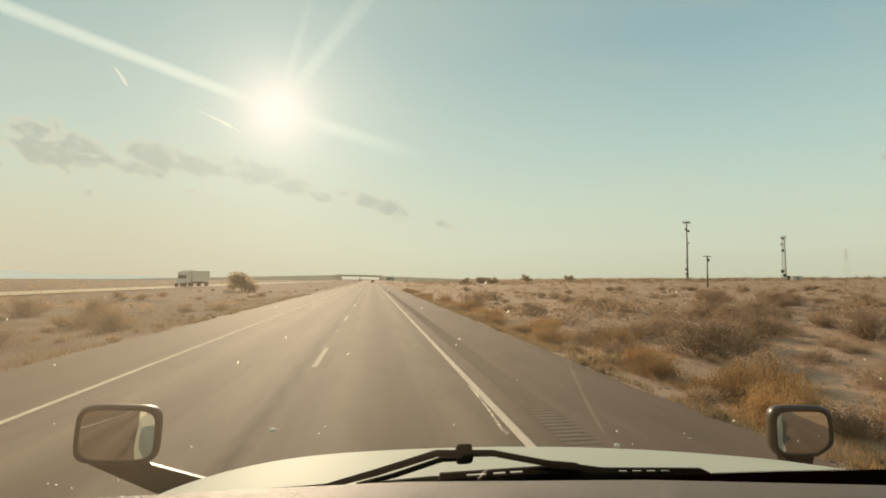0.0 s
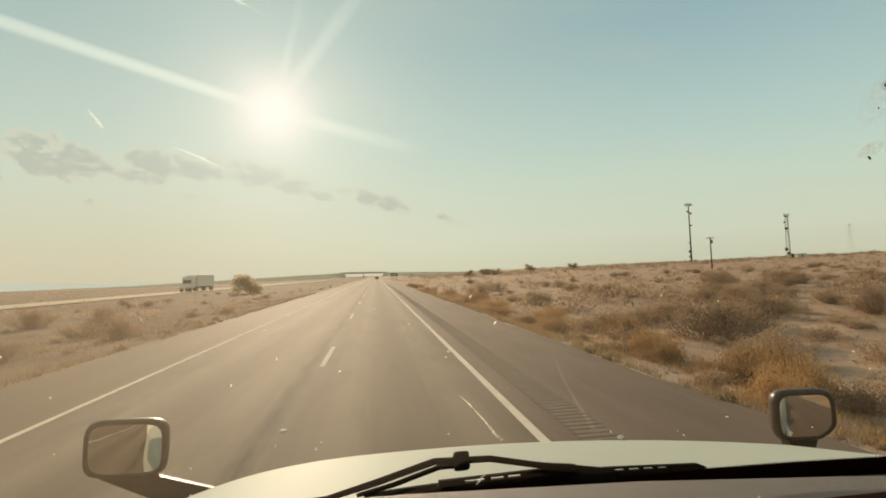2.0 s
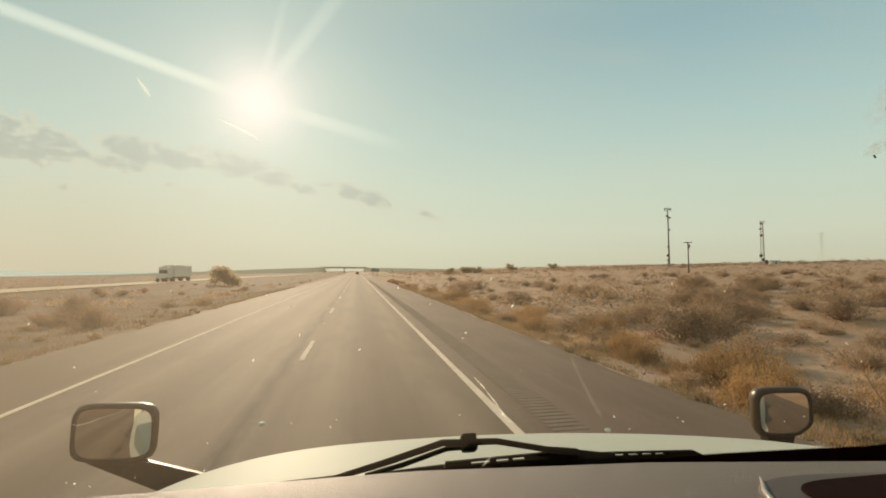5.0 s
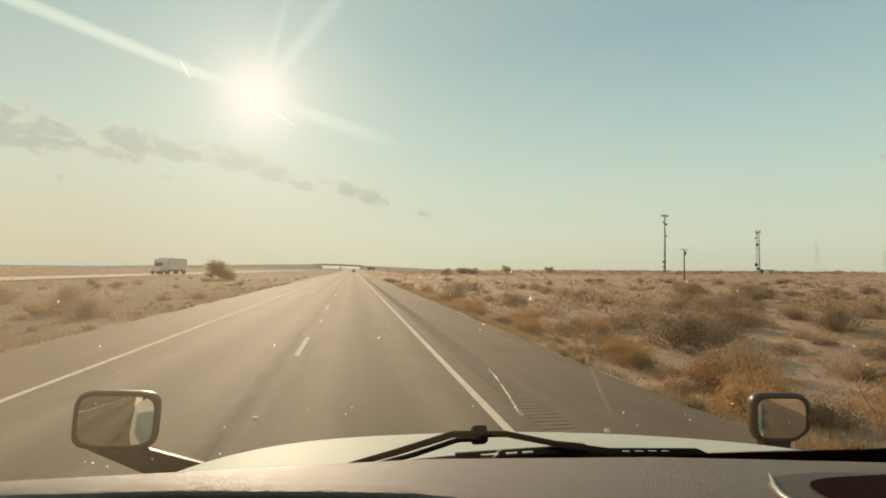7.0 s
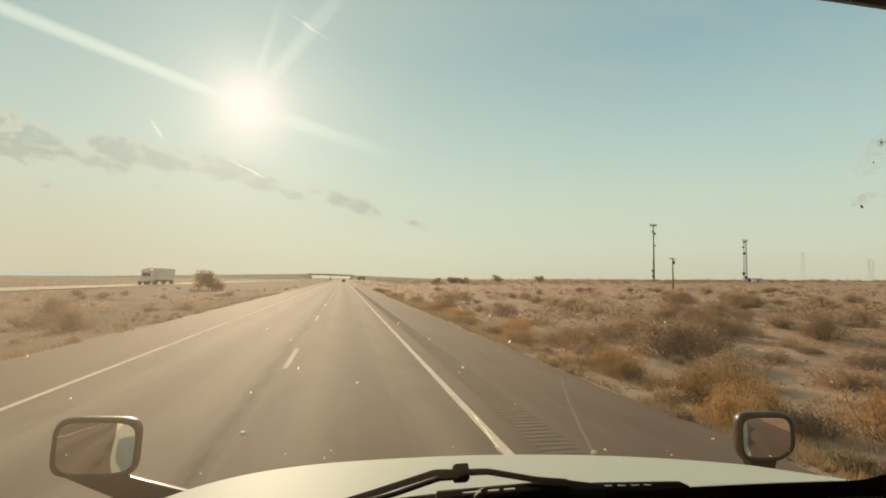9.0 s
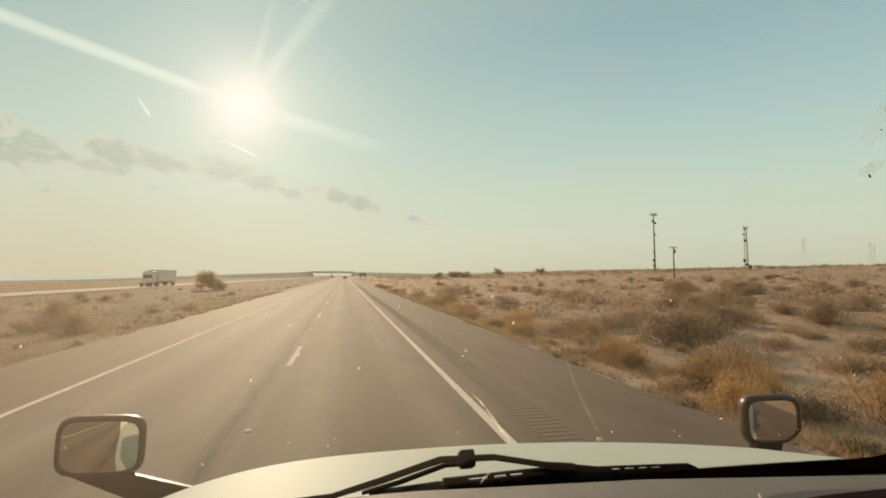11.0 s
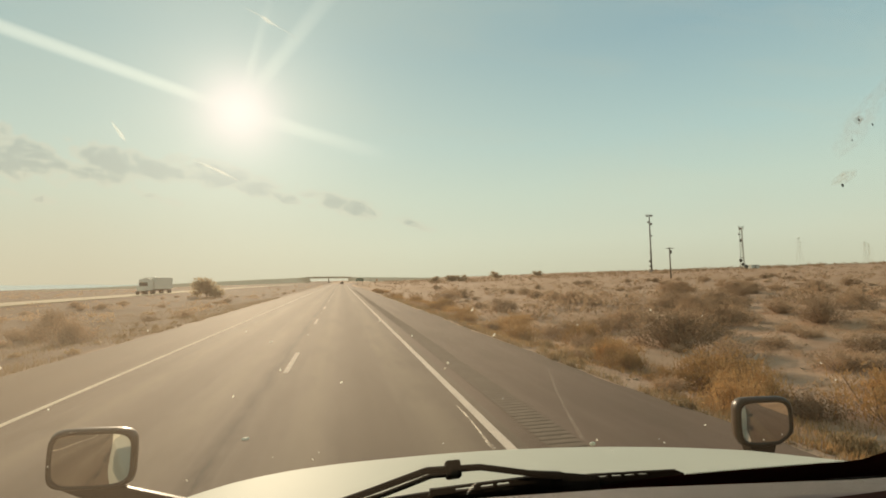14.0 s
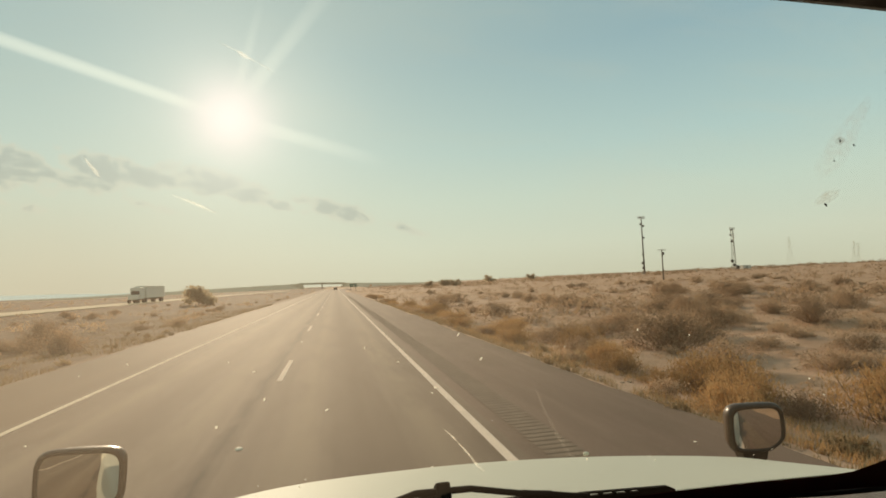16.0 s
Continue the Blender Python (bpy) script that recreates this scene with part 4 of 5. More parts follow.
def outline(a, b, n=40, power=0.42):
    pts = []
    for i in range(n):
        t = 2 * math.pi * i / n
        c, s = math.cos(t), math.sin(t)
        pts.append((a * math.copysign(abs(c) ** power, c), b * math.copysign(abs(s) ** power, s)))
    return pts


def hood_mirror(mid, normal, roll, a, b, rim, arm, label, cut=0.0):
    """Rounded mirror head on a flat arm; the glass is slightly convex."""
    nrm = Vector(normal).normalized()
    m = nrm.to_track_quat("-Y", "Z").to_matrix().to_4x4() @ pose(0, 0, 0, 0, roll, 0)
    m = Matrix.Translation(Vector(mid) - Vector((CX, 0, 0))) @ m
    head = thing("hood_mirror", label=label)
    head.parent = truck
    def shape(k):
        # the lower outer corner is cut back
        return [(x, z * (1.0 - cut * max(0.0, x / a - 0.35)) if z < 0 else z) for x, z in outline(a + k, b + k)]

    bm = bmesh.new()
    loops = []
    for y, k in ((0.012, -rim), (0.0, -rim), (-0.006, -rim * 0.5), (0.0, 0.0), (0.02, 0.004), (0.055, -0.004), (0.085, -0.03), (0.10, -0.06)):
        loops.append([bm.verts.new(m @ Vector((x, y, z))) for x, z in shape(k)])
    for r, s in zip(loops, loops[1:]):
        for i in range(len(r)):
            j = (i + 1) % len(r)
            bm.faces.new((r[i], r[j], s[j], s[i]))
    bm.faces.new(loops[-1])
    part("housing", bm, MIRROR_SHELL, head, "dark grey moulded mirror housing", True)
    bm = bmesh.new()
    rings = []
    for k in range(1, 9):
        f = k / 8
        rings.append([bm.verts.new(m @ Vector((x * f, -0.003 + (x * x + z * z) * f * f / 1.9, z * f))) for x, z in shape(-rim)])
    c = bm.verts.new(m @ Vector((0, -0.003, 0)))
    for i in range(len(rings[0])):
        bm.faces.new((c, rings[0][i], rings[0][(i + 1) % len(rings[0])]))
    for r, s in zip(rings, rings[1:]):
        for i in range(len(r)):
            j = (i + 1) % len(r)
            bm.faces.new((r[i], r[j], s[j], s[i]))
    part("mirror_glass", bm, MIRROR, head, "convex mirror glass", True)
    bm = bmesh.new()
    upper, lower, y0, y1 = arm
    edge = list(upper) + list(lower)[::-1]
    near = [bm.verts.new((x - CX, y0, z)) for x, z in edge]
    far = [bm.verts.new((x - CX, y1, z)) for x, z in edge]
    bm.faces.new(near)
    bm.faces.new(far[::-1])
    for i in range(len(edge)):
        k = (i + 1) % len(edge)
        bm.faces.new((near[k], near[i], far[i], far[k]))
    bmesh.ops.recalc_face_normals(bm, faces=bm.faces)
    bmesh.ops.bevel(bm, geom=[e for e in bm.edges if e.calc_face_angle(0) > 0.6], offset=0.003, segments=2, affect="EDGES")
    part("arm", bm, MIRROR_SHELL, head)


hood_mirror((-0.713, 1.69, 1.719), (0.070, -0.992, 0.004), 3.5, 0.111, 0.082, 0.011,
            (((-0.80, 1.66), (-0.646, 1.638), (-0.548, 1.606), (-0.42, 1.565)), ((-0.79, 1.637), (-0.703, 1.594), (-0.611, 1.549), (-0.50, 1.50)), 1.695, 1.716),
            "dark hood mirror on a flat arm reflecting the road behind")
hood_mirror((1.500, 1.69, 1.648), (-0.205, -0.979, -0.01), -1.0, 0.100, 0.086, 0.015,
            (((1.44, 1.585), (1.57, 1.590)), ((1.475, 1.48), (1.535, 1.48)), 1.71, 1.76),
            "dark hood mirror reflecting the desert shoulder", 0.6)


# wiper resting at the foot of the windscreen
wiper = thing("wiper", label="black windscreen wiper with a linked double arm")
wiper.parent = truck
bm = bmesh.new()
tube(bm, [(-0.115, 0.772, 1.888), (-0.043, 0.781, 1.886), (0.026, 0.775, 1.904), (0.111, 0.763, 1.931), (0.150, 0.767, 1.928), (0.193, 0.772, 1.925), (0.279, 0.790, 1.901), (0.330, 0.797, 1.890)],
     [0.0025, 0.004, 0.0050, 0.0050, 0.0050, 0.0048, 0.0048, 0.007], 6)
tpart("main_arm", bm, BLACK_PLASTIC, wiper, smooth=True)
bm = bmesh.new()
tube(bm, [(0.0, 0.788, 1.884), (0.053, 0.784, 1.896), (0.119, 0.773, 1.919), (0.146, 0.773, 1.919)], [0.003, 0.0038, 0.0038, 0.0038], 6)
tpart("link_arm", bm, BLACK_PLASTIC, wiper, smooth=True)
bm = bmesh.new()
box(bm, -0.011, 0.011, -0.012, 0.012, -0.012, 0.012, 0.004, m=pose(0.151, 0.770, 1.926, -30, 0, 0))
tpart("joint", bm, BLACK_PLASTIC, wiper)
bm = bmesh.new()
box(bm, -0.055, 0.060, -0.012, 0.012, -0.014, 0.014, 0.006, m=pose(0.335, 0.806, 1.876, -30, 7, -8))
tpart("knuckle", bm, BLACK_PLASTIC, wiper)
bm = bmesh.new()
tube(bm, [(0.010, 0.786, 1.883), (0.112, 0.791, 1.882), (0.289, 0.814, 1.866), (0.472, 0.822, 1.857), (0.56, 0.822, 1.853)], [0.004, 0.008, 0.009, 0.008, 0.004], 6)
tpart("blade_rubber", bm, RUBBER, wiper, smooth=True)


def slotted_frame(x0, x1, y, low, top, slots):
    """Upright black blade carrier with a row of narrow slots; low and top are heights at x0 and x1."""
    bm = bmesh.new()
    def strip(xa, xb, fa, fb):
        v = []
        for x in (xa, xb):
            s = (x - x0) / (x1 - x0)
            a, b = low[0] + (low[1] - low[0]) * s, top[0] + (top[1] - top[0]) * s
            yy = y[0] + (y[1] - y[0]) * s
            v += [(x, yy + dy, a + (b - a) * f) for f in (fa, fb) for dy in (-0.003, 0.003)]
        v = [bm.verts.new(p) for p in v]
        for f in ((0, 2, 6, 4), (1, 5, 7, 3), (2, 3, 7, 6), (0, 4, 5, 1), (0, 1, 3, 2), (4, 6, 7, 5)):
            bm.faces.new([v[k] for k in f])
    end = [bm.verts.new((x1 + 0.016, y[1] + dy, low[1] + 0.55 * (top[1] - low[1]))) for dy in (-0.003, 0.003)]
    tip = [bm.verts.new((x0 - 0.014, y[0] + dy, low[0] + 0.45 * (top[0] - low[0]))) for dy in (-0.003, 0.003)]
    strip(x0, x1, 0.0, 0.72)
    root = [v for v in bm.verts if abs(v.co.x - x0) < 1e-6]
    for k in (0, 1):
        bm.faces.new((root[k], root[k + 2], tip[k]))
    bm.faces.new((root[2], root[3], tip[1], tip[0]))
    strip(x0, x1, 0.88, 1.0)
    far = [v for v in bm.verts if abs(v.co.x - x1) < 1e-6]
    bm.faces.new((far[0], far[-2], end[0]))
    bm.faces.new((far[1], far[-1], end[1]))
    bm.faces.new((far[-2], far[-1], end[1], end[0]))
    cuts = [x0] + [x for pair in slots for x in pair] + [x1]
    for xa, xb in zip(cuts[::2], cuts[1::2]):
        strip(xa, xb, 0.72, 0.88)
    return bm


tpart("blade_frame", slotted_frame(0.118, 0.300, (0.785, 0.795), (1.872, 1.868), (1.8955, 1.8955), [(0.157, 0.187), (0.197, 0.217), (0.223, 0.243)]), BLACK_PLASTIC, wiper)
tpart("blade_frame", slotted_frame(0.380, 0.540, (0.808, 0.812), (1.862, 1.858), (1.8835, 1.8745), [(0.397, 0.415), (0.422, 0.440), (0.446, 0.464), (0.470, 0.487)]), BLACK_PLASTIC, wiper)


def pane_y(x, z):
    """The windscreen's surface: raked back and bowed."""
    return 0.80 - (z - 1.86) * 0.66 - 0.12 * (x - CX) ** 2


def on_pane(xs, zs, inset=0.0):
    return [(x - CX, pane_y(x, z) - inset, z) for z in zs for x in xs]


XS = [-0.66 + 2.12 * i / 24 for i in range(25)]
ZS = [1.845 + 0.80 * i / 12 for i in range(13)]
pane = raw("windscreen", on_pane(XS, ZS), grid_faces(13, 25), WINDSCREEN, truck, "clear windscreen with a film of dust and a painted glare veil", smooth=True)
pane.visible_shadow = False


def frit():
    """Black border at the windscreen's foot, wider towards the corner, with a row of dots along its edge."""
    xs = [-0.66 + 2.12 * i / 60 for i in range(61)]
    verts = []
    for x in xs:
        top = 1.866 if x < 0.3 else 1.866 + 0.010 * min(1.0, (x - 0.3) / 0.2)
        top += max(0.0, x - 0.85) * 0.42
        for z in (1.84, top):
            verts.append((x - CX, pane_y(x, z) - 0.003, z))
    faces = [(2 * i, 2 * i + 2, 2 * i + 3, 2 * i + 1) for i in range(60)]
    b = raw("glass_border", verts, faces, FRIT, pane)
    bm = bmesh.new()
    for i in range(50):
        x = 0.53 + 0.0062 * i
        z = 1.8772
        p = Vector((x, pane_y(x, z) - 0.003, z))
        box(bm, -0.0013, 0.0013, -0.0003, 0.0003, -0.0010, 0.0010, m=Matrix.Translation(p) @ pose(0, 0, 0, 33, 0, 0))
    tpart("glass_border_dots", bm, FRIT, pane)


frit()


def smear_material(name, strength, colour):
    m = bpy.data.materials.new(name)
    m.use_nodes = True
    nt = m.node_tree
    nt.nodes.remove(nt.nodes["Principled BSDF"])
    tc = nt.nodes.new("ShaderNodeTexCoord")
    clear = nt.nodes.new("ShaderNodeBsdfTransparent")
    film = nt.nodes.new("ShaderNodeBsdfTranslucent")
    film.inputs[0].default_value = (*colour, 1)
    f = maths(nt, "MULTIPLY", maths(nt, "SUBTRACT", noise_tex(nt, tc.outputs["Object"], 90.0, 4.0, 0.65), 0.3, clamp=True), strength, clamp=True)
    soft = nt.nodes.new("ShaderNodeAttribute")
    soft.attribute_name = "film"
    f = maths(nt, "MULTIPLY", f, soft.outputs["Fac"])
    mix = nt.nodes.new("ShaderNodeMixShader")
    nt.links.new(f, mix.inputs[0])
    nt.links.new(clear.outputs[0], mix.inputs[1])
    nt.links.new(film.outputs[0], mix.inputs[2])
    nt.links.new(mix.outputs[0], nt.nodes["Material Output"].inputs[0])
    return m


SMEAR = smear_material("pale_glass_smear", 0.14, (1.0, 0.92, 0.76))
STREAK = smear_material("bright_glass_scratch", 1.1, (1.0, 0.94, 0.80))
GLINT = smear_material("sunlit_glass_smear", 0.8, (1.0, 0.97, 0.88))
BUG = smear_material("dried_insect_specks", 9.0, (1.0, 0.97, 0.90))
DARK_STAIN = smear_material("dark_glass_stain", 2.2, (0.10, 0.09, 0.08))
GREY_STAIN = smear_material("grey_glass_stain", 1.6, (0.26, 0.27, 0.25))
STAIN = smear_material("brown_glass_stain", 0.65, (0.30, 0.27, 0.235))


def pane_mark(name, pts, widths, mat, label=""):
    """A thin mark that lies on the inside of the windscreen along pts of (x, z)."""
    verts, film = [], []
    for i, (x, z) in enumerate(pts):
        a, b = pts[max(i - 1, 0)], pts[min(i + 1, len(pts) - 1)]
        d = Vector((b[0] - a[0], b[1] - a[1])).normalized()
        for k in (-1, -0.45, 0.45, 1):
            px, pz = x - k * d.y * widths[i] / 2, z + k * d.x * widths[i] / 2
            verts.append((px - CX, pane_y(px, pz) - 0.004, pz))
            film.append((0.0 if abs(k) == 1 else 1.0) * (0.35 if i in (0, len(pts) - 1) else 1.0))
    ob = raw(name, verts, grid_faces(len(pts), 4), mat, pane, label)
    thick = ob.data.attributes.new("film", "FLOAT", "POINT")
    thick.data.foreach_set("value", film)
    ob.visible_shadow = False
    return ob


pane_mark("scratch", [(0.137, 2.044), (0.150, 2.030), (0.172, 2.003), (0.190, 1.978), (0.202, 1.966)], [0.0015, 0.0025, 0.003, 0.005, 0.008], STREAK, "pale scratch in the glass")
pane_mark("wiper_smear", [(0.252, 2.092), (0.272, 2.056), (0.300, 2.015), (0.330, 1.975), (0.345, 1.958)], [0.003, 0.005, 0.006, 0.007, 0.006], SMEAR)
pane_mark("scratch", [(-0.126, 2.313), (-0.116, 2.309), (-0.104, 2.304), (-0.092, 2.298)], [0.0008, 0.0024, 0.0030, 0.0014], GLINT, "short bright scratch in the glass")
pane_mark("scratch", [(-0.076, 2.417), (-0.062, 2.412), (-0.059, 2.4105), (-0.056, 2.409), (-0.052, 2.4075), (-0.034, 2.400)], [0.0006, 0.0012, 0.0034, 0.0036, 0.0012, 0.0006], GLINT, "short bright scratch in the glass")
pane_mark("feather_smear", [(-0.179, 2.338), (-0.177, 2.333), (-0.174, 2.328), (-0.172, 2.324)], [0.0010, 0.0030, 0.0042, 0.0016], GLINT, "pale feathered smear on the glass")
pane_mark("smear", [(0.170, 1.888), (0.176, 1.900), (0.183, 1.909)], [0.004, 0.006, 0.003], GLINT, "pale smear on the glass")
pane_mark("stain", [(0.560, 2.404), (0.554, 2.382), (0.550, 2.362), (0.546, 2.346), (0.535, 2.333)], [0.014, 0.030, 0.044, 0.044, 0.022], STAIN)
pane_mark("stain", [(0.550, 2.304), (0.560, 2.308), (0.570, 2.311), (0.578, 2.313)], [0.008, 0.017, 0.017, 0.010], GREY_STAIN)


pane_mark("stain", [(0.541, 2.364), (0.545, 2.3655), (0.549, 2.3645), (0.553, 2.366)], [0.004, 0.009, 0.009, 0.004], DARK_STAIN)


def specks():
    """Insects dried on the glass."""
    rng = random.Random(5)
    spots = [(0.567, 2.301, 0.0016)]
    for x, z, r in ((0.547, 2.365, 0.0011), (0.567, 2.361, 0.0010), (0.551, 2.346, 0.0008), (0.566, 2.425, 0.0012)):
        spots.append((x, z, r))
    for x, z, r in spots:
        p = Vector((x, pane_y(x, z) - 0.004, z))
        bm = bmesh.new()
        bmesh.ops.create_uvsphere(bm, u_segments=8, v_segments=5, radius=r, matrix=Matrix.Translation(p) @ pose(0, 0, 0, 33, rng.uniform(0, 90), 0) @ Matrix.Diagonal((1.5, 0.3, 0.7, 1)))
        tpart("insect", bm, BUG_DARK, pane, "dark dried insect stuck to the glass")
    bm = bmesh.new()
    # larger splashes, some in small clusters, then a fine random peppering
    large = [(0.036, 2.162), (0.074, 2.142), (0.175, 2.137), (0.143, 2.170), (0.118, 2.097), (0.121, 2.104), (-0.080, 2.145), (-0.073, 2.111), (-0.125, 2.083),
             (0.723, 2.037), (0.538, 1.971), (-0.007, 2.089), (-0.317, 2.136), (-0.294, 2.088), (-0.343, 1.942), (-0.336, 1.939), (-0.323, 1.932), (-0.200, 1.935)]
    large = [(x, z, 0.0011) for x, z in large]
    for i in range(28):
        large.append((rng.uniform(-0.45, 0.75), 1.93 + 0.24 * rng.random() ** 1.3, rng.uniform(0.0004, 0.0010)))
    for x, z, r in large:
        p = Vector((x, pane_y(x, z) + 0.002, z))
        bmesh.ops.create_icosphere(bm, subdivisions=1, radius=r, matrix=Matrix.Translation(p) @ pose(0, 0, 0, 33, rng.uniform(0, 180), 0) @ Matrix.Diagonal((rng.uniform(0.6, 1.0), 0.4, rng.uniform(1.0, 2.6), 1)))
    lumps = tagged(tpart("insect_splashes", bm, BUG, pane, "pale insect splashes on the glass"), kind="stuff")
    lumps.data.attributes.new("film", "FLOAT", "POINT").data.foreach_set("value", [1.0] * len(lumps.data.vertices))


specks()


def dash_z(x):
    return float(np.interp(x, [-0.7, 0.05, 0.35, 0.7, 1.45], [1.945, 1.948, 1.936, 1.912, 1.88]))


def dashboard():
    rows, xs = [], [-0.68 + 2.12 * i / 60 for i in range(61)]
    verts = []
    for x in xs:
        top = dash_z(x)
        near = float(np.interp(x, [-0.7, -0.37, -0.21, 0.0, 0.07, 0.30, 1.5], [0.568, 0.566, 0.554, 0.517, 0.50, 0.30, 0.28]))
        prof = [(0.80 - 0.12 * (x - CX) ** 2, 1.83), (0.74, top - 0.075), (0.70, top - 0.045), (0.66, top - 0.022), (0.635, top - 0.006), (0.62, top)]
        prof += [(near + 0.03, top + 0.001), (near + 0.010, top - 0.002), (near, top - 0.012), (near + 0.03, top - 0.10), (near - 0.02, top - 0.30), (near - 0.02, 1.2)]
        verts += [(x - CX, y, z) for y, z in prof]
    return raw("dashboard", verts, grid_faces(61, 12), VINYL, truck, "grained grey-brown vinyl dashboard top", smooth=True)


dash = dashboard()


def dash_tray():
    """Dark recessed tray in the dash top, with a pale moulded rim."""
    bm = bmesh.new()
    arc = [(0.457, 0.562), (0.445, 0.544), (0.429, 0.522), (0.417, 0.498), (0.411, 0.465), (0.413, 0.430)]
    tube(bm, [(x, y, dash_z(x) + 0.003) for x, y in arc], [0.0010, 0.0020, 0.0030, 0.0036, 0.0036, 0.0020], 6)
    tpart("tray_trim", bm, DASH_RIM, dash, "pale grey trim arc", True)
    bm = bmesh.new()
    rings = []
    for k, h in ((1.0, 0.0), (0.99, 0.0025), (0.97, 0.0028)):
        rings.append([bm.verts.new((0.745 + u * k, 0.430 + v * k, dash_z(0.745 + u * k) + h)) for u, v in outline(0.330, 0.146, 48, 0.42)])
    for r, q in zip(rings, rings[1:]):
        for i in range(len(r)):
            bm.faces.new((r[i], r[(i + 1) % len(r)], q[(i + 1) % len(q)], q[i]))
    bm.faces.new(rings[-1])
    tpart("tray_panel", bm, TRAY_PANEL, dash, "smooth brown-grey panel round the tray")
    bm = bmesh.new()
    rings = []
    for k, h in ((1.0, 0.0), (0.995, 0.005), (0.985, 0.0055)):
        rings.append([bm.verts.new((0.745 + u * k, 0.426 + v * k + 0.11 * (u + 0.277), dash_z(0.745 + u * k) + h)) for u, v in outline(0.277, 0.118, 48, 0.24)])
    for r, q in zip(rings, rings[1:]):
        for i in range(len(r)):
            bm.faces.new((r[i], r[(i + 1) % len(r)], q[(i + 1) % len(q)], q[i]))
    bm.faces.new(rings[-1])
    tpart("tray_mat", bm, DASH_DARK, dash, "dark maroon tray mat")


dash_tray()


def cab():
    """Plain shell that closes the cab round the camera."""
    def wall(name, x0, x1, y0, y1, z0, z1, mat, label=""):
        bm = bmesh.new()
        box(bm, x0, x1, y0, y1, z0, z1, 0.01)
        tpart(name, bm, mat, label=label)
    for s, x in (("left", -0.72), ("right", 1.52)):
        a, b = x - 0.03, x + 0.03
        bm = bmesh.new()
        box(bm, a, b, -1.0, 0.85, 0.75, 1.82, 0.01)
        tpart("door", bm, HOOD_PAINT)
        bm = bmesh.new()
        box(bm, a, b, -1.0, -0.45, 1.82, 2.66, 0.01)
        tpart("side_panel", bm, HOOD_PAINT)
        bm = bmesh.new()
        box(bm, a, b, -2.45, -1.005, 0.75, 2.70, 0.02)
        tpart("sleeper_side", bm, HOOD_PAINT)
        bm = bmesh.new()
        box(bm, a + 0.005, b - 0.005, 0.05, 0.17, 1.60, 1.64, 0.008)
        tpart("door_handle", bm, BLACK_PLASTIC)
        bm = bmesh.new()
        tube(bm, [(x, pane_y(x, 1.84), 1.82), (x, pane_y(x, 2.66), 2.68)], 0.05, 8)
        tpart("pillar", bm, CAB_TRIM)
        bm = bmesh.new()
        box(bm, x - 0.006, x + 0.006, -0.45, 0.30, 1.82, 2.66)
        tpart("side_window", bm, SIDE_GLASS)
    for x, k in ((-0.72, -1), (1.52, 1)):
        bm = bmesh.new()
        box(bm, x + k * 0.06, x + k * 0.30, 0.36, 0.44, 1.96, 2.42, 0.03)
        tpart("door_mirror", bm, MIRROR_SHELL, label="tall dark door mirror housing")
        for z in (2.02, 2.36):
            bm = bmesh.new()
            tube(bm, [(x, 0.36, z), (x + k * 0.10, 0.40, z)], 0.014, 6)
            tpart("door_mirror_bracket", bm, BLACK_PLASTIC)
    wall("rear_wall", -0.68, 1.48, -2.51, -2.455, 0.75, 2.70, HOOD_PAINT)
    wall("bunk_curtain", -0.68, 1.48, -1.06, -1.0, 0.86, 2.65, CAB_TRIM)
    wall("roof", -0.75, 1.55, -1.06, 0.26, 2.66, 2.74, HOOD_PAINT)
    wall("sleeper_roof", -0.76, 1.56, -2.52, -1.065, 2.705, 2.80, HOOD_PAINT)
    wall("floor_panel", -0.68, 1.48, -2.45, 0.77, 0.76, 0.85, CAB_TRIM)
    wall("firewall", -0.70, 1.50, 0.78, 0.84, 0.85, 1.84, BLACK_PLASTIC)
    wall("cowl", -0.66, 1.46, 0.81, 0.90, 1.76, 1.815, BLACK_PLASTIC)
    # peaked shade outside, over the top of the windscreen
    verts = []
    for i in range(31):
        x = -0.72 + 2.24 * i / 30
        y, z = 0.50 - 0.12 * (x - CX) ** 2, 2.547 - 0.13 * (x - CX) ** 2
        prof = [(y, z), (y + 0.012, z + 0.004), (y + 0.010, z + 0.014), (y - 0.10, z + 0.10), (0.24, 2.738), (0.22, 2.725), (y - 0.10, z + 0.082)]
        verts += [(x - CX, py, pz) for py, pz in prof + prof[:1]]
    raw("sun_visor", verts, grid_faces(31, 8), VISOR, truck, "dark brown moulded sun visor over the windscreen")
    wall("bumper", -0.72, 1.52, 1.98, 2.16, 0.42, 0.86, CHROME)
    # steer axle, then two driven axles on the bare frame behind the cab
    for x, k in ((-0.55, -1), (1.35, 1)):
        for y in (1.45, -3.2, -4.4):
            wheel = thing("wheel")
            wheel.parent = truck
            bm = bmesh.new()
            bmesh.ops.create_cone(bm, cap_ends=True, segments=32, radius1=0.5, radius2=0.5, depth=0.30, matrix=pose(x, y, 0.502, 0, 90, 0))
            bmesh.ops.bevel(bm, geom=[e for e in bm.edges if len(e.link_faces) == 2 and e.calc_face_angle(0) > 1], offset=0.05, segments=2, affect="EDGES")
            tpart("tyre", bm, TYRE, wheel)
            bm = bmesh.new()
            bmesh.ops.create_cone(bm, cap_ends=True, segments=24, radius1=0.30, radius2=0.30, depth=0.02, matrix=pose(x + k * 0.152, y, 0.502, 0, 90, 0))
            bmesh.ops.create_cone(bm, cap_ends=True, segments=16, radius1=0.10, radius2=0.10, depth=0.08, matrix=pose(x + k * 0.17, y, 0.502, 0, 90, 0))
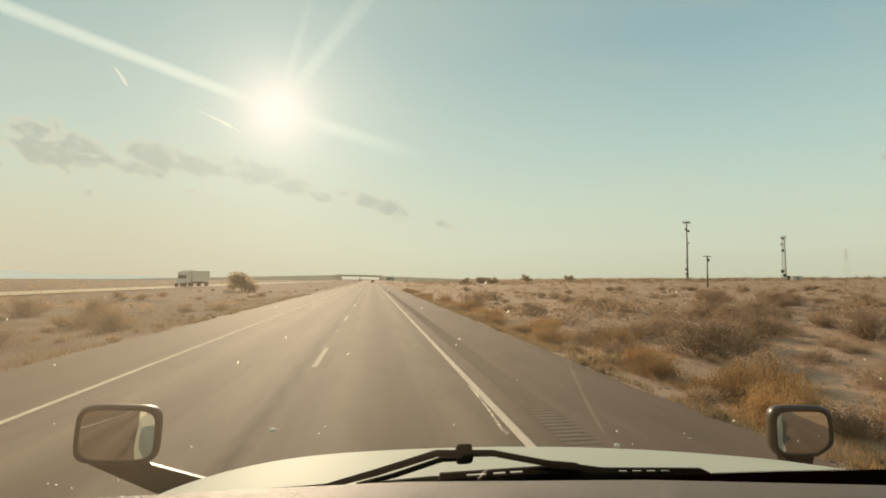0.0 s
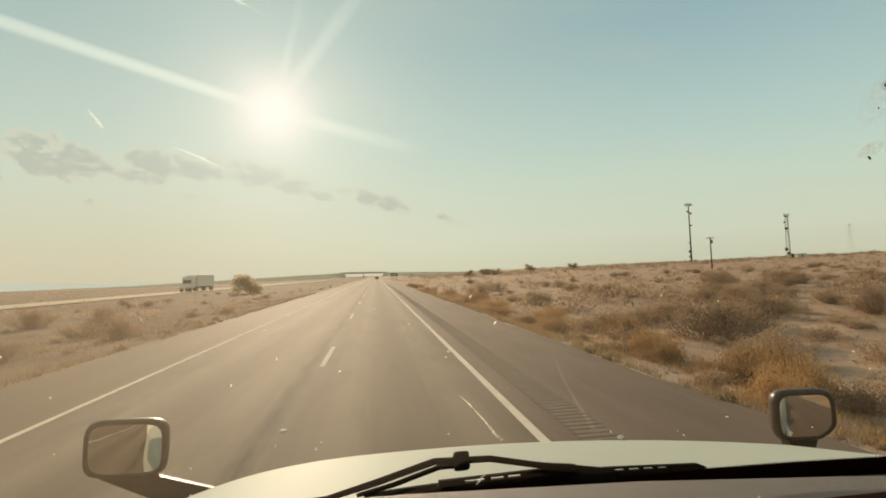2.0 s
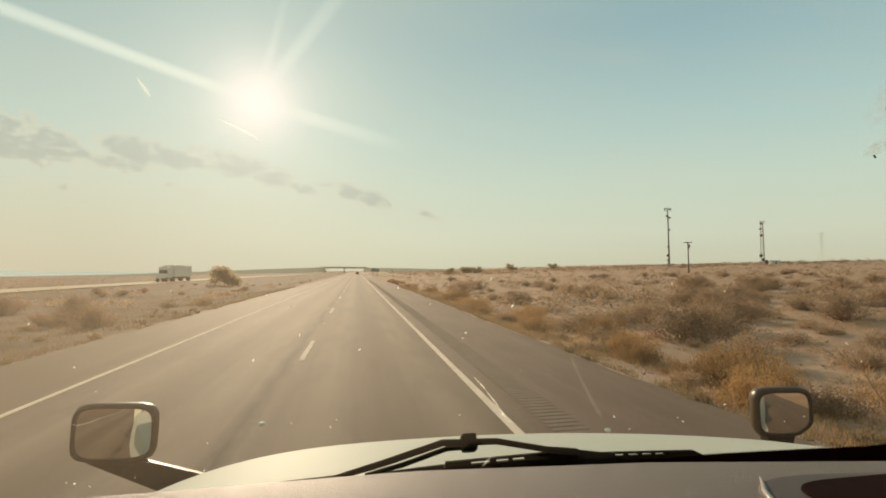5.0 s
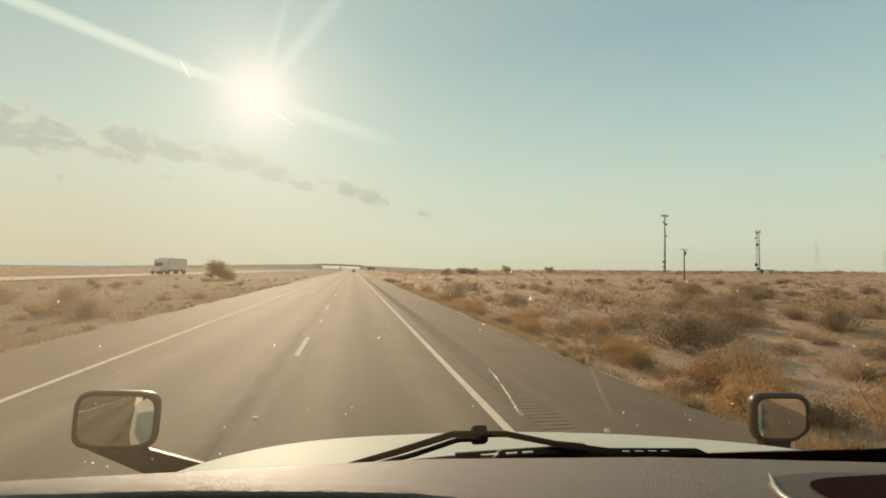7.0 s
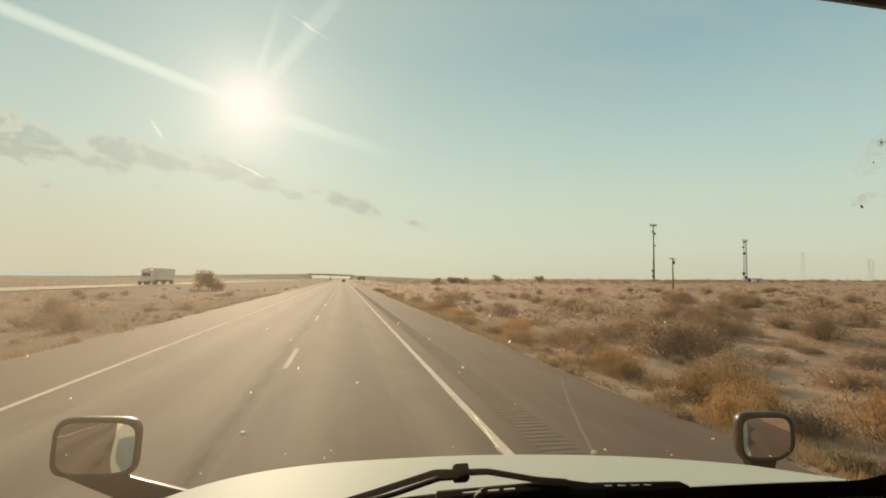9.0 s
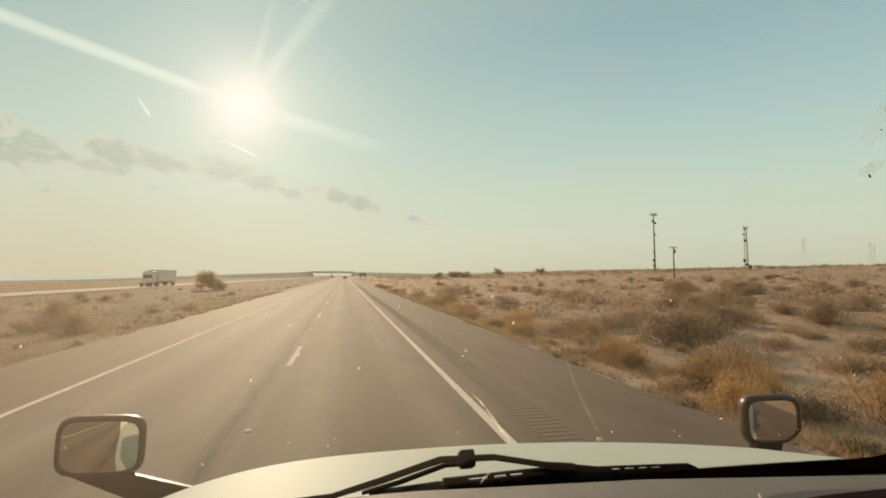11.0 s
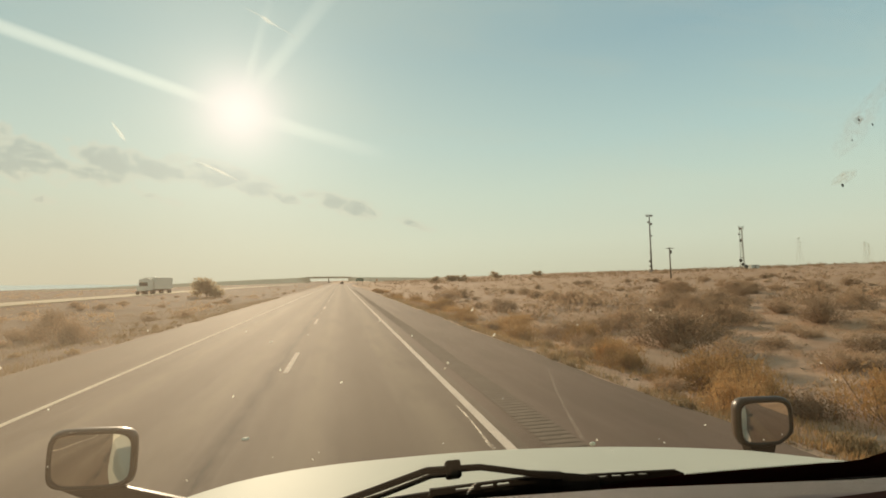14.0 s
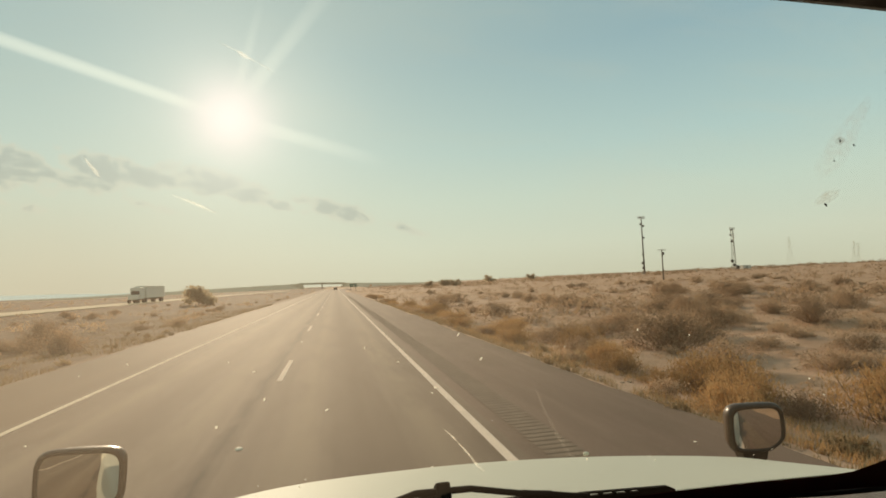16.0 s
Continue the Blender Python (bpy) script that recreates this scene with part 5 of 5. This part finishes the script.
            tpart("rim", bm, CHROME, wheel)
        bm = bmesh.new()
        tube(bm, [(x, -2.5, 0.62), (x, -0.7, 0.62)], 0.25, 20)
        tpart("fuel_tank", bm, CHROME, smooth=True)
        bm = bmesh.new()
        box(bm, x - 0.16, x + 0.16, 2.07, 2.10, 0.98, 1.16, 0.02)
        tpart("headlamp", bm, LAMP)
        bm = bmesh.new()
        box(bm, 0.4 + k * 0.30, 0.4 + k * 0.42, -4.95, 1.95, 0.55, 0.76, 0.01)
        tpart("frame_rail", bm, BLACK_PLASTIC)
    for z in (0.95, 1.03, 1.11, 1.19, 1.27):
        wall("grille_bar", -0.15, 0.95, 2.085, 2.11, z, z + 0.04, CHROME)


cab()


# ---- desert shrubs ----
def shrub_mesh(seed, radius, height, stems, leaves, leaf, blade=False):
    """Twigs that fan out from the ground and many small leaves in clumps along them."""
    rng = np.random.RandomState(seed)
    tv, tf, lv, lf = [], [], [], []
    tips = []
    lobes = [(rng.uniform(-0.5, 0.5) * radius, rng.uniform(-0.5, 0.5) * radius, rng.uniform(0.75, 1.15)) for _ in range(5)]
    for i in range(stems):
        a, lean = rng.uniform(0, 2 * np.pi), rng.rand() ** 0.6
        lx, ly, lh = lobes[rng.randint(5)]
        end = np.array([lx + math.cos(a) * lean * radius * 0.75, ly + math.sin(a) * lean * radius * 0.75, height * lh * math.sqrt(max(0.08, 1 - (0.9 * lean) ** 2)) * rng.uniform(0.7, 1.05)])
        start = np.array([math.cos(a) * 0.12 * radius, math.sin(a) * 0.12 * radius, -0.06])
        mid = (start + end) / 2 + np.array([math.cos(a), math.sin(a), -0.4]) * radius * 0.12 + rng.normal(0, 0.04, 3) * radius
        w = 0.010 + 0.008 * rng.rand()
        k = len(tv)
        for p, ww in ((start, w), (mid, w * 0.7), (end, w * 0.25)):
            for c in range(3):
                b = c * 2.094
                tv.append(p + np.array([math.cos(b), math.sin(b), 0.2 * math.sin(b)]) * ww)
        for s in (0, 3):
            for c in range(3):
                d = (c + 1) % 3
                tf.append((k + s + c, k + s + d, k + s + 3 + d, k + s + 3 + c))
        tips.append((mid, end))
    for i in range(leaves):
        mid, end = tips[rng.randint(len(tips))]
        s = rng.rand() ** 0.6
        p = mid + (end - mid) * s + rng.normal(0, 0.10, 3) * radius
        p[2] = max(p[2], 0.03)
        size = leaf * rng.uniform(0.6, 1.5)
        d = rng.normal(0, 1, 3)
        if blade:
            d = np.array([0.5 * d[0], 0.5 * d[1], 1.0 + 0.3 * abs(d[2])])
        d /= np.linalg.norm(d)
        e = np.cross(d, rng.normal(0, 1, 3))
        e /= np.linalg.norm(e) + 1e-6
        wide = size * (0.12 if blade else 0.42)
        k = len(lv)
        lv += [p - e * wide * 0.6, p + d * size * 0.55 - e * wide, p + d * size * 1.1, p + d * size * 0.5 + e * wide]
        lf.append((k, k + 1, k + 2, k + 3))
    return tv, tf, lv, lf


def shrub(name, seed, radius, height, stems, leaves, leaf, mat, label, group, blade=False):
    t = thing(name, label=label, category="shrub", group=group)
    tv, tf, lv, lf = shrub_mesh(seed, radius, height, stems, leaves, leaf, blade)
    raw("twigs", tv, tf, TWIG, t)
    raw("leaves" if not blade else "stalks", lv, lf, mat, t)
    return t


GROUPS = "shrubs on the desert floor"
KINDS = [
    shrub("creosote_bush", 11, 1.15, 1.05, 80, 5600, 0.040, OLIVE, "olive-brown twiggy desert bush on the sand", GROUPS),
    shrub("creosote_bush", 12, 0.90, 0.85, 64, 4200, 0.038, OLIVE, "olive-brown twiggy desert bush on the sand", GROUPS),
    shrub("bursage", 13, 0.65, 0.52, 50, 1800, 0.038, GREY, "low grey-brown dry shrub on the sand", GROUPS),
    shrub("bursage", 14, 0.80, 0.48, 54, 2000, 0.038, GREY, "low grey-brown dry shrub on the sand", GROUPS),
    shrub("golden_brush", 15, 0.80, 0.85, 60, 4200, 0.060, GOLD, "golden dry brush at the edge of the shoulder", "golden brush along the shoulder", True),
    shrub("golden_brush", 16, 0.95, 0.76, 70, 4600, 0.060, GOLD, "golden dry brush at the edge of the shoulder", "golden brush along the shoulder", True),
    shrub("dry_grass_tuft", 17, 0.40, 0.34, 14, 520, 0.085, STRAW, "tuft of pale dry grass beside the pavement", "grass tufts along the shoulder", True),
]
USED = [0] * len(KINDS)


def plant(kind, x, y, size):
    m = Matrix.Translation((x, y, float(land(x, y)) - 0.03)) @ pose(0, 0, 0, 0, 0, random.uniform(0, 360))
    s = Matrix.Diagonal((size * random.uniform(0.9, 1.15), size * random.uniform(0.9, 1.15), size, 1))
    if USED[kind] == 0:
        KINDS[kind].matrix_basis = m @ s
        USED[kind] = 1
        return
    src = KINDS[kind]
    keep = src.scale.copy()
    src.scale = (1, 1, 1)
    ob = copy_thing(src, m)
    src.scale = keep
    ob.scale = (size * random.uniform(0.9, 1.15), size * random.uniform(0.9, 1.15), size)


random.seed(21)
# golden brush and straw along the right shoulder
y = 3.5
while y < 120:
    x = 6.6 + random.random() ** 1.6 * 2.8
    plant(random.choice((4, 5, 4, 6, 5)), x, y, random.uniform(0.6, 1.15))
    if random.random() < 0.6:
        plant(random.choice((6, 2, 6)), 6.0 + random.random() * 1.4, y + random.uniform(-0.5, 0.5), random.uniform(0.6, 1.0))
    if y < 45:
        for _ in range(2):
            plant(6, random.uniform(5.45, 6.9), y + random.uniform(-0.6, 0.6), random.uniform(0.25, 0.6))
    y += random.uniform(0.9, 1.9) * (1 + y / 60)
# large golden mounds just off the pavement
for x, y, s in ((9.3, 11.6, 1.35), (10.4, 8.4, 1.4), (8.4, 15.5, 1.0), (9.4, 19.5, 1.25), (8.3, 26.0, 1.15), (10.2, 30.5, 1.3), (8.8, 38.0, 1.2), (9.5, 49.0, 1.3), (8.7, 62.0, 1.25)):
    plant(random.choice((4, 5)), x, y, s)
# shrubs on the desert floor to the right
for i in range(150):
    y = 4 + 130 * random.random() ** 1.5
    x = 10.5 + (12 + y * 0.8) * random.random() ** 1.1
    plant(random.choice((2, 3, 2, 3, 2, 3, 1)), x, y, random.uniform(0.45, 1.05))
for x, y, s in ((12.6, 18.6, 1.5), (10.6, 23.5, 1.05), (15.3, 26.7, 1.1), (16.1, 22.7, 1.25), (14.9, 21.6, 0.8), (11.5, 14.2, 0.95), (13.9, 69.0, 1.7), (44.0, 53.0, 1.6), (40.0, 58.0, 1.7),
                (24.0, 33.0, 1.3), (30.0, 38.0, 1.4), (21.5, 47.0, 1.3), (12.8, 41.0, 1.1), (33.0, 29.0, 1.3)):
    plant(0, x, y, s)
for i in range(46):
    y = 18 + 110 * random.random() ** 1.2
    plant(random.choice((0, 1, 0)), 12.5 + (6 + y * 0.85) * random.random(), y, random.uniform(0.75, 1.5))
for x, y, s in ((9.0, 8.9, 0.62), (14.1, 12.8, 0.75), (17.5, 15.0, 0.85), (8.9, 18.2, 0.8), (19.8, 26.0, 0.9)):
    plant(1, x, y, s)
for x, y, s in ((-13.0, 28.7, 1.3), (-20.0, 42.0, 1.5), (-26.7, 45.0, 1.6), (-17.5, 35.0, 0.9)):
    plant(0, x, y, s)
# median to the left
for i in range(70):
    y = 8 + 120 * random.random() ** 1.3
    x = -11 - 26 * random.random()
    plant(random.choice((2, 3, 1, 6, 6)), x, y, random.uniform(0.5, 1.0))
for i in range(40):
    y = 8 + 60 * random.random() ** 1.2
    plant(6, -8.9 - 5 * random.random() ** 1.5, y, random.uniform(0.3, 0.7))


def scatter(name, count, place, size, mat, label, seed, bits=26, bit=0.22):
    """Distant scrub, too many to count: clumps of small leaves."""
    rng = np.random.RandomState(seed)
    verts, faces = [], []
    n = 0
    while n < count:
        x, y = place(rng)
        if -54 < x < float(np.interp(y, RAMP_Y, RAMP_OUT)) + 1.0 and (x > -10.5 or x < -40):
            continue
        z, s = float(land(x, y)), rng.uniform(*size)
        for _ in range(bits):
            a, r = rng.uniform(0, 6.283), s * math.sqrt(rng.rand())
            p = np.array([x + math.cos(a) * r, y + math.sin(a) * r, z + rng.rand() * s * 0.9 * math.sqrt(max(0.05, 1 - (r / s) ** 2))])
            d, e = rng.normal(0, bit * s, 3), rng.normal(0, bit * s, 3)
            k = len(verts)
            verts += [p, p + d, p + e]
            faces.append((k, k + 1, k + 2))
        n += 1
    return tagged(raw(name, verts, faces, mat), label, "scrub", kind="stuff")


def wide_right(rng):
    y = 35 + 500 * rng.rand() ** 1.5
    return 10 + (20 + y * 1.2) * rng.rand(), y


def wide_left(rng):
    y = 50 + 500 * rng.rand() ** 1.5
    return -11 - (20 + y * 0.8) * rng.rand(), y


def grass_belt(name, count, x0, x1, y1, size, mat, label, seed):
    """Dry grass, too thick to count: thin bent blades in clumps."""
    rng = np.random.RandomState(seed)
    n = count
    y = 1.5 + (y1 - 1.5) * rng.rand(n) ** 1.4
    sgn = 1 if x0 > 0 else -1
    x = x0 + (x1 - x0) * rng.rand(n) ** 1.7
    keep = value_noise(x * sgn + seed, y, 0.7) + 0.5 * value_noise(x + 5, y, 2.1) > -0.12
    x, y = x[keep], y[keep]
    z = land(x, y)
    n = len(x)
    a = rng.uniform(0, 6.283, n)
    h = size * rng.uniform(0.5, 1.4, n)
    lean = h * rng.uniform(0.2, 0.9, n)
    b = a + 1.57
    w = 0.006 + 0.005 * rng.rand(n)
    p0 = np.stack([x - np.cos(b) * w, y - np.sin(b) * w, z - 0.02], 1)
    p1 = np.stack([x + np.cos(b) * w, y + np.sin(b) * w, z - 0.02], 1)
    p2 = np.stack([x + np.cos(a) * lean, y + np.sin(a) * lean, z + h], 1)
    verts = np.stack([p0, p1, p2], 1).reshape(-1, 3)
    faces = np.arange(len(verts)).reshape(-1, 3)
    return tagged(raw(name, verts.tolist(), faces.tolist(), mat), label, "grass", kind="stuff")


grass_belt("dry_grass", 30000, 5.55, 9.8, 75, 0.15, STRAW, "belt of pale dry grass along the pavement edge", 31)
grass_belt("golden_grass", 22000, 6.1, 9.6, 60, 0.14, GOLD, "golden dry grass thick along the shoulder", 32)
grass_belt("median_grass", 30000, -8.7, -24.0, 80, 0.22, STRAW, "thin dry grass over the sandy median", 33)


def pebbles(count, seed):
    """Loose stones on the sand."""
    rng = np.random.RandomState(seed)
    verts, faces = [], []
    cube = [(-1, -1, -1), (1, -1, -1), (1, 1, -1), (-1, 1, -1), (-1, -1, 1), (1, -1, 1), (1, 1, 1), (-1, 1, 1)]
    for _ in range(count):
        y = 3 + 45 * rng.rand() ** 1.5
        x = 5.6 + (6 + y * 0.9) * rng.rand() ** 1.3
        r, a, z = 0.02 + 0.05 * rng.rand() ** 3, rng.uniform(0, 6.283), float(land(x, y))
        k = len(verts)
        for cx, cy, cz in cube:
            px, py = cx * r * rng.uniform(0.6, 1.0), cy * r * rng.uniform(0.5, 0.9)
            verts.append((x + px * math.cos(a) - py * math.sin(a), y + px * math.sin(a) + py * math.cos(a), z + cz * r * rng.uniform(0.35, 0.6)))
        faces += [(k, k + 3, k + 2, k + 1), (k + 4, k + 5, k + 6, k + 7), (k, k + 1, k + 5, k + 4), (k + 1, k + 2, k + 6, k + 5), (k + 2, k + 3, k + 7, k + 6), (k + 3, k, k + 4, k + 7)]
    return tagged(raw("pebbles", verts, faces, STONE), "loose tan stones scattered over the sand", "stones", kind="stuff")


pebbles(1800, 9)


def near_right(rng):
    y = 5 + 60 * rng.rand() ** 1.3
    return 10.5 + (8 + y * 1.0) * rng.rand(), y


def far_right(rng):
    y = 220 + 520 * rng.rand()
    return 25 + (y * 1.35) * rng.rand(), y


scatter("horizon_scrub", 1700, far_right, (0.8, 2.1), OLIVE, "dense brown scrub in a dark fringe along the horizon", 6)
scatter("low_scrub", 1500, near_right, (0.12, 0.40), GREY, "low dry tufts between the shrubs on the sand", 8, 70, 0.12)
scatter("desert_scrub", 950, wide_right, (0.35, 0.9), GREY, "scattered grey-brown scrub over the far desert", 3, 50, 0.14)
scatter("desert_scrub", 700, wide_right, (0.5, 1.4), OLIVE, "scattered olive-brown bushes over the far desert", 4, 50, 0.14)
scatter("median_scrub", 700, wide_left, (0.35, 0.9), GREY, "scattered dry scrub over the median and beyond", 5, 50, 0.14)


# ---- desert trees ----
def desert_tree(x, y, height, spread_r, seed, label):
    """Low, many-stemmed tree: tapered trunk, forking limbs and an uneven crown of leaf clumps."""
    rng = np.random.RandomState(seed)
    t = thing("desert_tree", Matrix.Translation((x, y, float(land(x, y)) - 0.1)), label, "tree")
    bm = bmesh.new()
    ends = []
    fork = Vector((0.1, 0, height * 0.22))
    tube(bm, [(0, 0, -0.2), fork], [0.22, 0.15], 7)
    for i in range(9):
        a = i * 0.7 + rng.uniform(-0.2, 0.2)
        r = spread_r * rng.uniform(0.35, 0.95)
        e = Vector((math.cos(a) * r, math.sin(a) * r, height * rng.uniform(0.22, 0.92)))
        m = fork.lerp(e, 0.5) + Vector((0, 0, height * 0.06))
        tube(bm, [fork, m, e], [0.10, 0.06, 0.02], 5)
        ends += [m, m.lerp(e, 0.5), e, e]
    part("trunk", bm, TWIG, t)
    verts, faces = [], []
    for i in range(2600):
        c = ends[rng.randint(len(ends))]
        p = np.array(c) + rng.normal(0, 0.17, 3) * np.array([spread_r, spread_r, height * 0.6])
        p[2] = max(p[2], 0.25)
        s = rng.uniform(0.10, 0.28)
        d, e = rng.normal(0, s, 3), rng.normal(0, s, 3)
        k = len(verts)
        verts += [p, p + d, p + d + e, p + e]
        faces.append((k, k + 1, k + 2, k + 3))
    raw("crown", verts, faces, TREE_LEAF, t)


desert_tree(-31.0, 132.0, 4.9, 3.6, 1, "dark bushy desert tree in the median")
desert_tree(57.8, 276.0, 4.6, 3.8, 2, "dark desert tree on the far flats")
desert_tree(64.0, 281.0, 3.8, 3.6, 3, "low dark desert tree on the far flats")
desert_tree(50.0, 284.0, 3.2, 2.6, 4, "low dark desert tree on the far flats")
desert_tree(102.0, 343.0, 5.4, 4.4, 5, "dark desert tree on the far flats")
desert_tree(150.0, 390.0, 5.0, 4.0, 6, "dark desert tree on the far flats")
